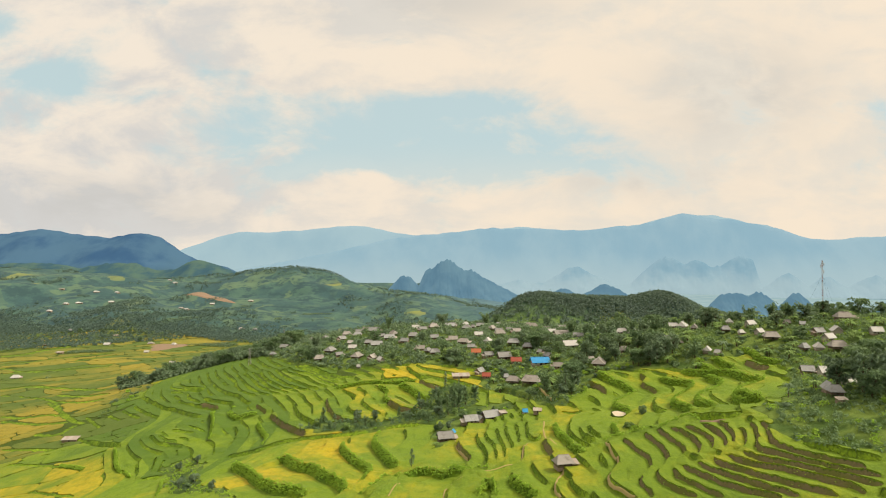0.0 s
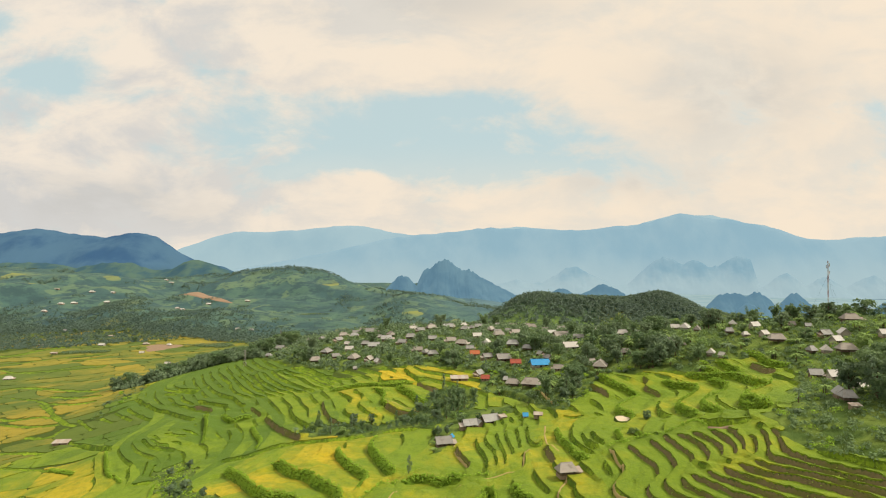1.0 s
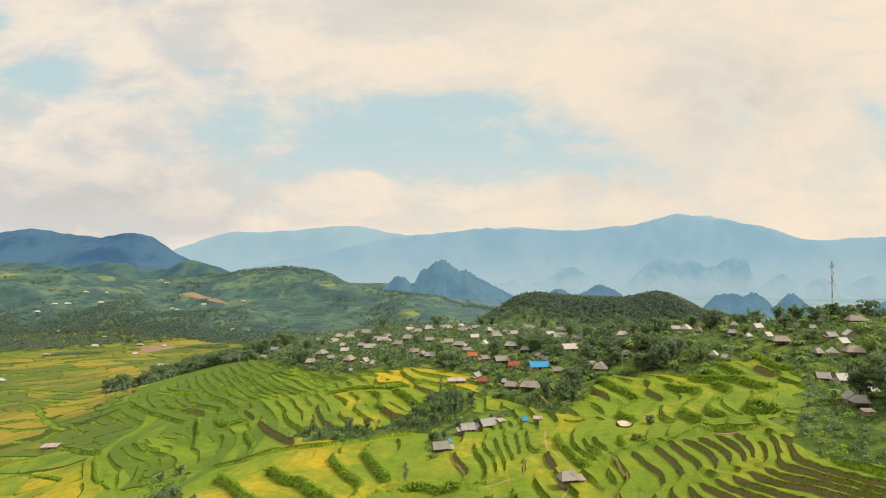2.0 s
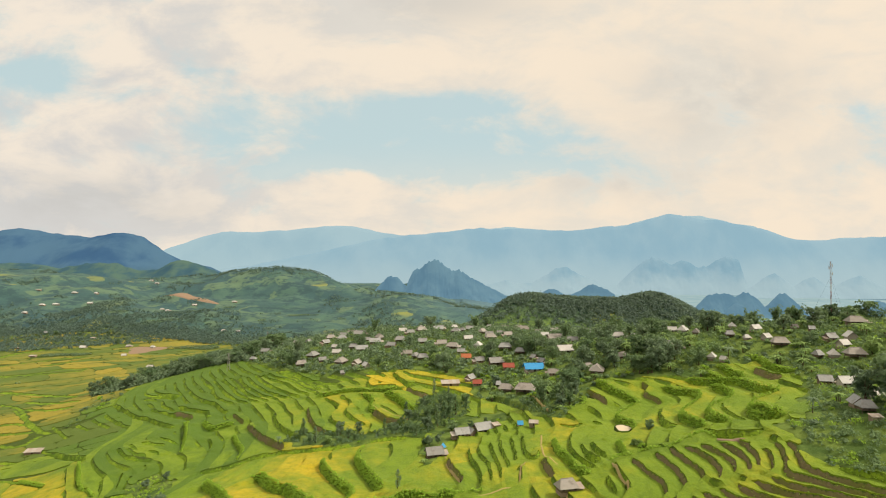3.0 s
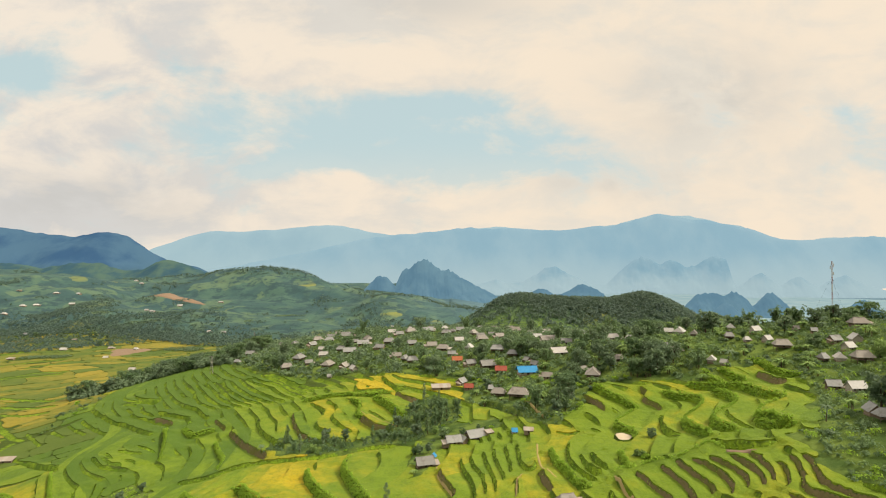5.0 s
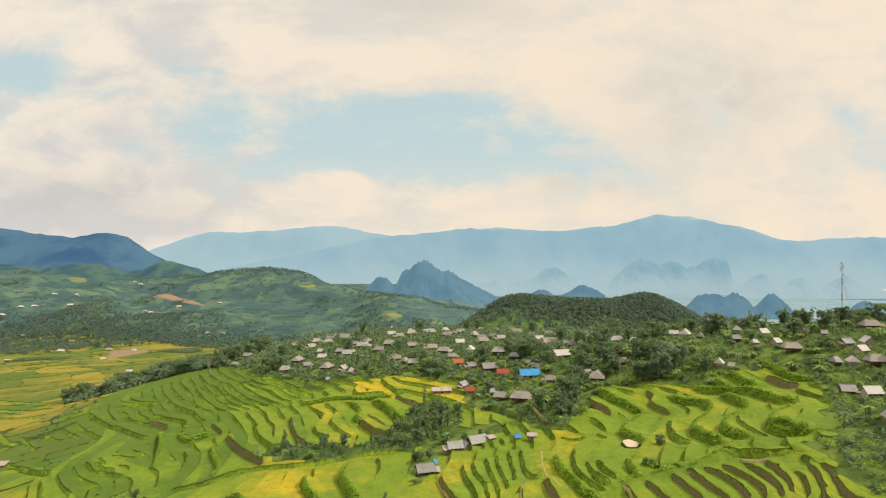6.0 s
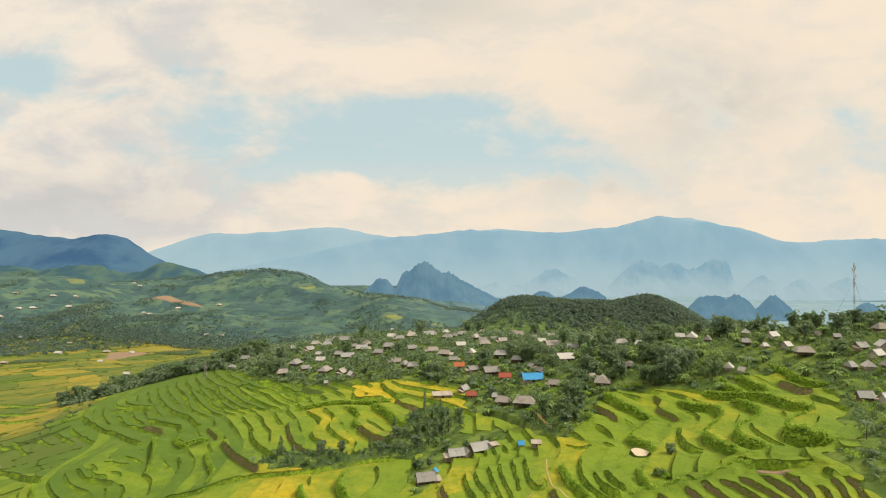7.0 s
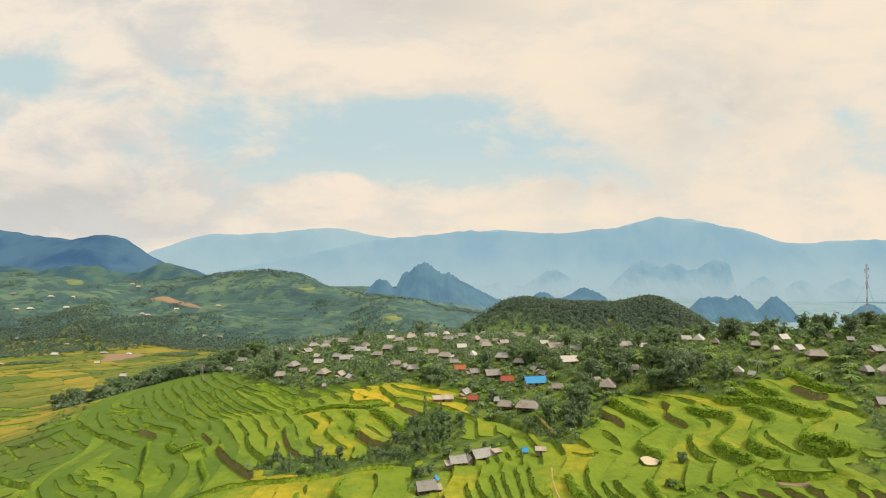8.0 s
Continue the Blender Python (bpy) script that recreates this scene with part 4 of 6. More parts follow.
def mountain(name, label, away, thick, foot, profile, rough, mat, seed, columns=300, rows=27, jag=0.012):
    """A range across the view: profile gives bearing tangent and crest height, rough the size of its gullies."""
    us, hs = np.array(profile, float).T
    u = np.linspace(us[0], us[-1], columns)
    crest = np.interp(u, us, hs)
    smooth = np.convolve(np.pad(crest, 2, "edge"), np.ones(5) / 5, "valid")
    v = np.linspace(-1, 1, rows)
    U, V = np.meshgrid(u, v, indexing="ij")
    Y = away + thick * V
    X = U * away * (1 + 0.02 * V)
    body = np.clip(1 - np.abs(V), 0, 1) ** 0.85
    ends = np.clip(np.minimum(U - us[0], us[-1] - U) / (0.04 * (us[-1] - us[0])), 0, 1)
    Z = foot + (smooth[:, None] - foot) * body
    gully = waves(X, Y, rough, seed) + 0.5 * waves(X, Y, rough / 2.3, seed + 1) + 0.25 * waves(X, Y, rough / 5, seed + 2)
    Z += 0.13 * (smooth[:, None] - foot) * gully * (1 - 0.75 * body) * np.where(np.abs(V) < 0.98, 1, 0)
    Z += jag * (smooth[:, None] - foot) * waves(X, Y, rough / 7, seed + 3)
    Z = foot + (Z - foot) * ends
    n, r = Z.shape
    i = np.arange(n * r).reshape(n, r)
    f = np.stack([i[:-1, :-1], i[1:, :-1], i[1:, 1:], i[:-1, 1:]], -1).reshape(-1, 4)
    ob = new(name, mesh_from(name, np.stack([X, Y, Z], -1).reshape(-1, 3), f, mat))
    return tagged(ob, label, "mountain", kind="backdrop")


def crest(away, *points):
    """Crest points as seen across the country (right, up, in thousandths of the distance) at a distance."""
    return [(a / 1000, 150 + away * b / 1000) for a, b in points]


# air haze painted in: bluer and paler colours, partly emitted
FAR_HAZE = hazed_look("far_range", col(0.33, 0.49, 0.56), col(0.39, 0.545, 0.595), 0.0016, 0.92, col(0.42, 0.565, 0.60), 300.0)
KARST_HAZE = hazed_look("karst_hazed", col(0.112, 0.222, 0.305), col(0.150, 0.272, 0.345), 0.008, 0.84)
KARST_PALE_HAZE = hazed_look("karst_hazed_pale", col(0.235, 0.395, 0.485), col(0.30, 0.45, 0.525), 0.006, 0.88, col(0.375, 0.51, 0.555), 110.0)
WEST_HAZE = hazed_look("west_range", col(0.052, 0.120, 0.222), col(0.092, 0.182, 0.270), 0.0045, 0.66, col(0.092, 0.165, 0.170), 150.0)
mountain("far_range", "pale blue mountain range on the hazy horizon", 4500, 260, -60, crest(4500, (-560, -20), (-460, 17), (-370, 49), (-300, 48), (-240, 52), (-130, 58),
         (-60, 45), (-30, 40), (40, 50), (125, 58), (180, 54), (245, 51), (300, 58), (360, 62), (400, 74), (440, 81), (480, 79), (540, 64), (600, 52), (640, 36), (700, 37), (800, 42), (900, 38)), 420, FAR_HAZE, 20)
NEAR_HAZE = hazed_look("blue_range", col(0.285, 0.455, 0.545), col(0.345, 0.505, 0.575), 0.0022, 0.92, col(0.405, 0.545, 0.585), 250.0)
mountain("blue_range", "long mountain range with a broad high shoulder, painted haze blue", 4250, 240, -60, crest(4250, (-520, -40), (-330, -12), (-230, 8), (-150, 24), (-100, 33), (-52, 39), (0, 47), (87, 58), (150, 55), (240, 51), (314, 60), (360, 63),
         (403, 80), (440, 82), (464, 74), (540, 62), (600, 50), (640, 35), (700, 36), (800, 42), (900, 38)), 380, NEAR_HAZE, 24, jag=0.02)
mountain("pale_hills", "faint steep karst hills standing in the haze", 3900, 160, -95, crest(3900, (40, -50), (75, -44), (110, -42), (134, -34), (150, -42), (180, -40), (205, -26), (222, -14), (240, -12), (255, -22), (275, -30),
         (305, -46), (330, -44), (350, -25), (372, -4), (394, 6), (412, 0), (425, -8), (440, 0), (455, -3), (470, -14), (490, -12), (505, -2), (522, 4), (540, 1), (552, -6), (568, -25)), 120, KARST_PALE_HAZE, 30, jag=0.03)
mountain("pale_foothill", "low pale karst knolls on the hazy plain", 3500, 120, -95, crest(3500, (545, -60), (575, -44), (592, -30), (610, -24), (628, -36), (645, -48), (662, -36), (680, -30), (697, -40), (715, -50), (740, -36), (765, -28), (790, -42), (820, -50), (860, -62)), 110, KARST_PALE_HAZE, 34, jag=0.03)
mountain("west_range", "forested mountains rising behind the valley, painted dark haze blue", 3300, 500, -20, crest(3300, (-1000, 36), (-850, 48), (-770, 46), (-710, 56), (-660, 50), (-590, 38), (-540, 45), (-500, 38),
         (-460, 12), (-430, -2), (-380, -12), (-330, -40)), 260, WEST_HAZE, 40)
mountain("karst_peak", "limestone peak with steep cliffs, painted haze blue", 3000, 140, -70, crest(3000, (-70, -72), (-44, -50), (-38, -36), (-32, -20), (-24, -15), (-14, -11), (-4, -5), (8, 3), (13, 1), (19, -6), (31, -16), (42, -21), (50, -17),
         (56, -22), (70, -31), (96, -45), (131, -62), (160, -76)), 70, KARST_HAZE, 50, jag=0.035)
mountain("karst_hill", "small limestone hill painted haze blue", 3000, 60, -60, crest(3000, (-110, -70), (-90, -44), (-72, -28), (-58, -31), (-40, -50), (-20, -70)), 60, KARST_HAZE, 54, jag=0.03, columns=80, rows=17)
mountain("karst_cone", "cone-shaped limestone hill painted haze blue", 2600, 90, -80, crest(2600, (180, -70), (205, -52), (216, -50), (235, -62), (255, -58), (275, -44), (290, -42), (310, -52), (330, -66)), 70, KARST_HAZE, 58, jag=0.03, columns=80, rows=17)
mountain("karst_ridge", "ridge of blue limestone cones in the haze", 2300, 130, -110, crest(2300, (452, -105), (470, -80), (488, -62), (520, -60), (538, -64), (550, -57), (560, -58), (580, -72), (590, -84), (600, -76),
         (614, -62), (626, -60), (640, -70), (655, -84), (672, -105)), 70, KARST_HAZE, 62, jag=0.03)
mountain("karst_dome", "rounded limestone hill beyond the ridge, painted haze blue", 2300, 90, -90, crest(2300, (735, -115), (760, -90), (782, -75), (795, -72), (812, -80), (830, -95), (855, -115)), 70, KARST_HAZE, 66, jag=0.03, columns=80, rows=17)
mountain("karst_knoll", "low limestone knoll in front of a taller cone, painted haze blue", 2150, 60, -95, crest(2150, (506, -108), (522, -88), (538, -76), (552, -80), (574, -106)), 60, KARST_HAZE, 67, jag=0.03, columns=80, rows=17)
# glowing sheet added above the far ground, its pale colour is painted haze
HAZY_PLAIN = hazed_look("hazy_plain", col(0.275, 0.405, 0.445), col(0.345, 0.465, 0.475), 0.012, 0.8)
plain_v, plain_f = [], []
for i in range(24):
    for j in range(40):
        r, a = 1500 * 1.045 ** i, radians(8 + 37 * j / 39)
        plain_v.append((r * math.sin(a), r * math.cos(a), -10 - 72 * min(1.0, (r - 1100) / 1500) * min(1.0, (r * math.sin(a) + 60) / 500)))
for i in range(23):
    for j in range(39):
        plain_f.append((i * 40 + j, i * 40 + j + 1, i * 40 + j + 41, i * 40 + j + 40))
tagged(new("hazy_plain", mesh_from("hazy_plain", plain_v, plain_f, HAZY_PLAIN)), "pale glowing sheet over the far plain, painted as haze", "plain", kind="backdrop")
FOOTHILL_HAZE = hazed_look("west_foothills_hazed", col(0.050, 0.108, 0.140), col(0.098, 0.165, 0.130), 0.011, 0.5)
mountain("west_foothill", "foothill below the dark western mountains, green with painted haze blue", 2850, 320, -30, crest(2850, (-900, -30), (-800, -8), (-700, -6), (-640, -14), (-590, -4), (-540, -6), (-500, -20), (-470, -16), (-438, -1), (-400, -8), (-365, -22), (-330, -36), (-300, -60)), 150, FOOTHILL_HAZE, 70, jag=0.02)

# ---- plants ----


def leaf_material(name, dark, light, through=0.35, lean=(0.45, -0.2, 1.0)):
    m = bpy.data.materials.new(name)
    m.use_nodes = True
    k = Nodes(m.node_tree)
    geo = k.add("ShaderNodeNewGeometry")
    tone = k.math("ADD", k.math("MULTIPLY", geo.outputs["Random Per Island"], 0.6), k.math("MULTIPLY", object_random(k), 0.4))
    big = k.noise(geo.outputs["Position"], 0.05, 3.0)
    c = k.mix(k.ramp(k.math("ADD", k.math("MULTIPLY", tone, 0.75), k.math("MULTIPLY", big, 0.35)), 0.1, 0.95), dark, light)
    bright = k.mix(0.5, c, col(0.19, 0.28, 0.085))
    soft = k.vec("NORMALIZE", k.vec("ADD", geo.outputs["Normal"], lean))
    dif = k.add("ShaderNodeBsdfPrincipled", {"Base Color": c, "Roughness": 0.65, "Specular IOR Level": 0.15, "Normal": soft})
    tra = k.add("ShaderNodeBsdfTranslucent", {"Color": bright})
    k.add("ShaderNodeOutputMaterial", {"Surface": k.add("ShaderNodeMixShader", {0: through, 1: dif.outputs[0], 2: tra.outputs[0]}).outputs[0]})
    return m


# dark and green foliage is lifted and blued, light haze painted into the leaves
LEAF_DARK = leaf_material("dark_foliage", col(0.092, 0.148, 0.094), col(0.225, 0.310, 0.175), 0.44)
LEAF_MID = leaf_material("green_foliage", col(0.076, 0.138, 0.074), col(0.200, 0.295, 0.130), 0.44)
LEAF_SCRUB = leaf_material("slope_scrub", col(0.088, 0.158, 0.048), col(0.240, 0.345, 0.090), 0.46)
LEAF_LIGHT = leaf_material("bright_foliage", col(0.20, 0.38, 0.03), col(0.42, 0.60, 0.06), 0.5)
# leaves of the far woods, distance haze painted in as paler blue-green
LEAF_HAZED = leaf_material("hazed_slope_leaf", col(0.074, 0.120, 0.104), col(0.124, 0.174, 0.130), 0.4, (0.8, -0.4, 1.8))
LEAF_HAZE_BLUE = leaf_material("hazed_distant_leaf", col(0.070, 0.118, 0.112), col(0.108, 0.164, 0.142), 0.42, (0.8, -0.4, 1.8))
LEAF_BANANA = leaf_material("banana_foliage", col(0.15, 0.26, 0.07), col(0.36, 0.50, 0.16), 0.45)
BARK = material("bark", lambda k, at: (k.mix(k.noise(at, 3.0, 5.0), col(0.05, 0.035, 0.02), col(0.16, 0.12, 0.085)), k.noise(at, 8.0, 4.0), 0.05))


def part(name, me, parent, label=""):
    ob = new(name, me)
    ob.parent = parent
    if label:
        ob["label"] = label
    return ob


def sprays(rng, centres, radii, count, size, droop=0.0, flat=0.75):
    """Leaf sprays scattered over clumps: small bent four-cornered blades, denser on the outside."""
    n = len(centres) * count
    c = np.repeat(np.asarray(centres, float), count, 0)
    r = np.repeat(np.asarray(radii, float), count)
    d = rng.normal(size=(n, 3))
    d /= np.linalg.norm(d, axis=1, keepdims=True)
    d[:, 2] = np.where(d[:, 2] < -0.3, -d[:, 2], d[:, 2])
    p = c + d * (r * rng.uniform(0.45, 1.08, n))[:, None] * (1, 1, flat)
    side = np.cross(d, rng.normal(size=(n, 3)))
    side /= np.maximum(np.linalg.norm(side, axis=1, keepdims=True), 1e-6)
    out = np.cross(side, d) + 0.5 * d - (0, 0, droop)
    out /= np.linalg.norm(out, axis=1, keepdims=True)
    s = (size * rng.uniform(0.6, 1.35, n))[:, None]
    v = np.stack([p - out * s * 0.6, p + side * s * 0.42 + d * s * 0.1, p + out * s * 0.75 - (0, 0, 0.15) * s, p - side * s * 0.42 + d * s * 0.1], 1).reshape(-1, 3)
    return v, np.arange(4 * n).reshape(-1, 4)


def tube(points, radii, sides=6):
    """A tapered limb along points."""
    pts = [Vector(p) for p in points]
    v, f = [], []
    for i, p in enumerate(pts):
        t = (pts[min(i + 1, len(pts) - 1)] - pts[max(i - 1, 0)]).normalized()
        a = t.orthogonal().normalized()
        b = t.cross(a)
        for j in range(sides):
            w = 2 * math.pi * j / sides
            v.append(tuple(p + (a * math.cos(w) + b * math.sin(w)) * radii[i]))
    for i in range(len(pts) - 1):
        for j in range(sides):
            f.append((i * sides + j, i * sides + (j + 1) % sides, (i + 1) * sides + (j + 1) % sides, (i + 1) * sides + j))
    f.append(tuple(range((len(pts) - 1) * sides, len(pts) * sides)))
    return v, f


def joined(pieces):
    v, f, n = [], [], 0
    for pv, pf in pieces:
        v += [tuple(map(float, q)) for q in pv]
        f += [tuple(int(i) + n for i in q) for q in pf]
        n = len(v)
    return v, f


TREES = {}


def keep_prototype(kind, ob):
    """Prototypes wait far below the ground's start; they are moved to their first place when used."""
    TREES.setdefault(kind, []).append([ob, False])


def tree_parts(name, label, category, trunk, crown, leaf, crown_label=""):
    root = new(name)
    tagged(root, label, category)
    part("trunk", mesh_from("trunk", *trunk, BARK), root, "grey-brown trunk")
    part("crown", mesh_from("crown", *crown, leaf, False), root, crown_label)
    return root


def broad_tree(seed, height, spread, leaf, label, sprays_per=24, clumps=22, size=0.95):
    rng = np.random.RandomState(seed)
    pieces = [tube([(0, 0, -0.6), (0.1, 0, height * 0.25), (rng.uniform(-.3, .3), rng.uniform(-.3, .3), height * 0.6)], [height * 0.032, height * 0.024, height * 0.012])]
    centres, radii = [], []
    for i in range(clumps):
        a, u = rng.uniform(0, 2 * math.pi), rng.uniform(0, 1)
        z = height * (0.22 + 0.66 * u)
        rad = spread * (0.25 + 0.75 * math.sin(math.pi * min(0.95, 0.22 + 0.72 * (1 - u)))) * rng.uniform(0.35, 1.0)
        c = (rad * math.cos(a), rad * math.sin(a), z)
        centres.append(c)
        radii.append(spread * rng.uniform(0.26, 0.46))
        if i % 3 == 0:
            pieces.append(tube([(0, 0, height * 0.3), (c[0] * 0.5, c[1] * 0.5, z * 0.72), (c[0] * 0.9, c[1] * 0.9, z * 0.97)], [height * 0.013, height * 0.009, height * 0.004], 4))
    return tree_parts("tree", label, "tree", joined(pieces), sprays(rng, centres, radii, sprays_per, size * spread / 3.2), leaf)


def tall_tree(seed, height, leaf, label):
    rng = np.random.RandomState(seed)
    pieces = [tube([(0, 0, -0.6), (0, 0.1, height * 0.5), (0.2, 0, height * 0.95)], [0.28, 0.18, 0.05])]
    centres, radii = [], []
    for i in range(26):
        u = i / 25
        a = rng.uniform(0, 2 * math.pi)
        w = height * 0.13 * math.sin(math.pi * (0.12 + 0.85 * u)) * rng.uniform(0.4, 1.2)
        centres.append((w * math.cos(a), w * math.sin(a), height * (0.18 + 0.82 * u)))
        radii.append(height * rng.uniform(0.05, 0.085))
    return tree_parts("tree", label, "tree", joined(pieces), sprays(rng, centres, radii, 20, 0.6, 0.6, 1.1), leaf)


def bamboo(seed, height, label):
    rng = np.random.RandomState(seed)
    root = tagged(new("bamboo_clump"), label, "bamboo")
    centres, radii = [], []
    for i in range(8):
        a, lean = rng.uniform(0, 2 * math.pi), rng.uniform(0.1, 0.4)
        h = height * rng.uniform(0.7, 1.0)
        path = [(0.5 * math.cos(a), 0.5 * math.sin(a), -0.5)] + [((0.5 + lean * h * t * t) * math.cos(a), (0.5 + lean * h * t * t) * math.sin(a), h * (t - 0.14 * t * t)) for t in (0.35, 0.7, 1.0)]
        if i < 5:
            part("culm", mesh_from("culm", *tube(path, [0.09, 0.08, 0.06, 0.02], 4), BARK), root)
        for t in (0.3, 0.45, 0.6, 0.75, 0.88, 1.0):
            centres.append(((0.5 + lean * h * t * t) * math.cos(a), (0.5 + lean * h * t * t) * math.sin(a), h * (t - 0.14 * t * t)))
            radii.append(rng.uniform(0.8, 1.4))
    part("crown", mesh_from("crown", *sprays(rng, centres, radii, 10, 0.75, 0.7, 1.0), LEAF_MID, False), root)
    return root


def banana(seed, height, label):
    rng = np.random.RandomState(seed)
    root = tagged(new("banana_plant"), label, "banana plant")
    stems, blades = [], []
    for s in range(3):
        bx, by = (rng.uniform(-0.9, 0.9), rng.uniform(-0.9, 0.9)) if s else (0, 0)
        h = height * rng.uniform(0.45, 0.6)
        stems.append(tube([(bx, by, -0.3), (bx, by, h * 0.6), (bx, by, h)], [0.16, 0.13, 0.08], 5))
        for i in range(8):
            a = i * 2.4 + rng.uniform(-0.3, 0.3)
            length, rise = height * rng.uniform(0.42, 0.6), rng.uniform(0.35, 1.05)
            ca, sa = math.cos(a), math.sin(a)
            v, f = [], []
            for q in range(5):
                t = q / 4
                out = length * t
                z = h + length * (rise * t - (0.55 + 0.35 * rise) * t * t)
                w = 0.30 * height / 4 * math.sin(math.pi * (0.12 + 0.83 * t))
                x, y = bx + out * ca, by + out * sa
                v += [(x - sa * w, y + ca * w, z), (x, y, z - 0.12), (x + sa * w, y - ca * w, z)]
            for q in range(4):
                b = 3 * q
                f += [(b, b + 1, b + 4, b + 3), (b + 1, b + 2, b + 5, b + 4)]
            blades.append((v, f))
    part("stem", mesh_from("stem", *joined(stems), BARK), root, "pale green-brown stems")
    for i in range(0, len(blades), 8):
        part("leaf_crown", mesh_from("leaf_crown", *joined(blades[i:i + 8]), LEAF_BANANA, False), root)
    return root


def palm(seed, height, label):
    rng = np.random.RandomState(seed)
    root = tagged(new("palm_tree"), label, "palm")
    part("trunk", mesh_from("trunk", *tube([(0, 0, -0.5), (0.2, 0, height * 0.5), (0.35, 0.1, height)], [0.2, 0.14, 0.12]), BARK), root)
    for i in range(13):
        a, rise = i * 2.4, rng.uniform(0.1, 0.9)
        v, f = [], []
        for q in range(6):
            t = q / 5
            o, z = 2.6 * t, height + 2.6 * (rise * t - 1.0 * t * t)
            w = 0.42 * math.sin(math.pi * (0.1 + 0.85 * t))
            x, y = 0.35 + o * math.cos(a), 0.1 + o * math.sin(a)
            v += [(x - math.sin(a) * w, y + math.cos(a) * w, z - 0.25), (x, y, z), (x + math.sin(a) * w, y - math.cos(a) * w, z - 0.25)]
        for q in range(5):
            b = 3 * q
            f += [(b, b + 1, b + 4, b + 3), (b + 1, b + 2, b + 5, b + 4)]
        part("frond", mesh_from("frond", v, f, LEAF_DARK, False), root)
    return root


def bush(seed, leaf, label, size=0.5):
    rng = np.random.RandomState(seed)
    root = tagged(new("bush"), label, "bush")
    centres = [(rng.uniform(-1.1, 1.1), rng.uniform(-1.1, 1.1), rng.uniform(0.4, 1.5)) for i in range(9)]
    stems = [tube([(0, 0, -0.3), (c[0] * 0.5, c[1] * 0.5, c[2] * 0.6), c], [0.07, 0.05, 0.02], 4) for c in centres[:5]]
    part("stem", mesh_from("stem", *joined(stems), BARK), root)
    part("crown", mesh_from("crown", *sprays(rng, centres, rng.uniform(0.55, 0.95, 9), 20, size), leaf, False), root)
    return root


for s, (h, w, leaf, text) in enumerate(((9, 3.6, LEAF_DARK, "dark green broad-leaved tree among village houses"), (8, 3.2, LEAF_MID, "round green broad-leaved tree beside houses"),
                                        (10, 3.3, LEAF_DARK, "tall dark green tree with an uneven crown"), (7, 3.4, LEAF_BANANA, "light green leafy fruit tree"),
                                        (8.5, 4.2, LEAF_MID, "wide spreading green tree with a ragged crown"))):
    keep_prototype("broad", broad_tree(100 + s, h, w, leaf, text))
keep_prototype("great", broad_tree(110, 16, 6.0, LEAF_DARK, "big old dark green tree with a heavy crown", 32, 34, 0.54))
keep_prototype("great", broad_tree(111, 15, 6.4, LEAF_MID, "big spreading green tree with an uneven crown", 32, 34, 0.54))
keep_prototype("tall", tall_tree(120, 13, LEAF_DARK, "tall slender dark green tree"))
keep_prototype("tall", tall_tree(121, 11, LEAF_MID, "slender feathery green tree"))
keep_prototype("bamboo", bamboo(130, 10, "arching clump of green bamboo"))
keep_prototype("bamboo", bamboo(131, 9, "leaning clump of green bamboo"))
keep_prototype("banana", banana(140, 4.6, "banana plant with long pale green leaves"))
keep_prototype("banana", banana(141, 5.0, "clump of banana plants with broad leaves"))
keep_prototype("palm", palm(150, 5.0, "small palm with a dark feathery crown"))
keep_prototype("bush", bush(160, LEAF_SCRUB, "rounded green bush on a terrace bank"))
keep_prototype("bush", bush(161, LEAF_DARK, "dark green bush at a field edge"))
keep_prototype("bush", bush(162, LEAF_LIGHT, "bright green leafy shrub"))
plant_rng = np.random.RandomState(77)


def plant(kind, x, y, size=1.0, which=None, group="", sink=0.1, tall=None):
    if kind == "broad" and size > 1.25:
        kind, size, which = "great", size * 0.53, None if which is None else which // 2 % 2
    variants = TREES[kind]
    slot = variants[which if which is not None else plant_rng.randint(len(variants))]
    wide = size * plant_rng.uniform(0.88, 1.12)
    m = Matrix.LocRotScale((x, y, ground_at(x, y) - sink), Euler((plant_rng.uniform(-.05, .05), plant_rng.uniform(-.05, .05), plant_rng.uniform(0, 6.28))),
                           (wide, wide, (tall or size) * plant_rng.uniform(0.88, 1.12)))
    if slot[1]:
        ob = copy_thing(slot[0], m @ Matrix.Diagonal([1 / c for c in slot[0].scale] + [1]))
    else:
        ob, slot[1] = slot[0], True
        ob.matrix_basis = m
    if group:
        ob["group"] = group
    return ob

# ---- houses ----


def cladding(name, a, b, ribs=0.0, rough=0.85, stain=(0.12, 0.10, 0.08)):
    def build(k, at):
        t = k.noise(at, 0.6, 6.0, 0.65)
        f = k.noise(at, 5.0, 4.0, 0.6)
        c = k.mix(t, a, b)
        c = k.mix(k.ramp(object_random(k), 0.0, 1.0, 0.0, 0.35), c, col(*stain))
        c = k.mix(k.ramp(k.noise(at, 0.25, 5.0, 0.7), 0.52, 0.7, 0.0, 0.55), c, col(*stain))
        return c, k.math("ADD", f, t), 0.06, rough
    return material(name, build)


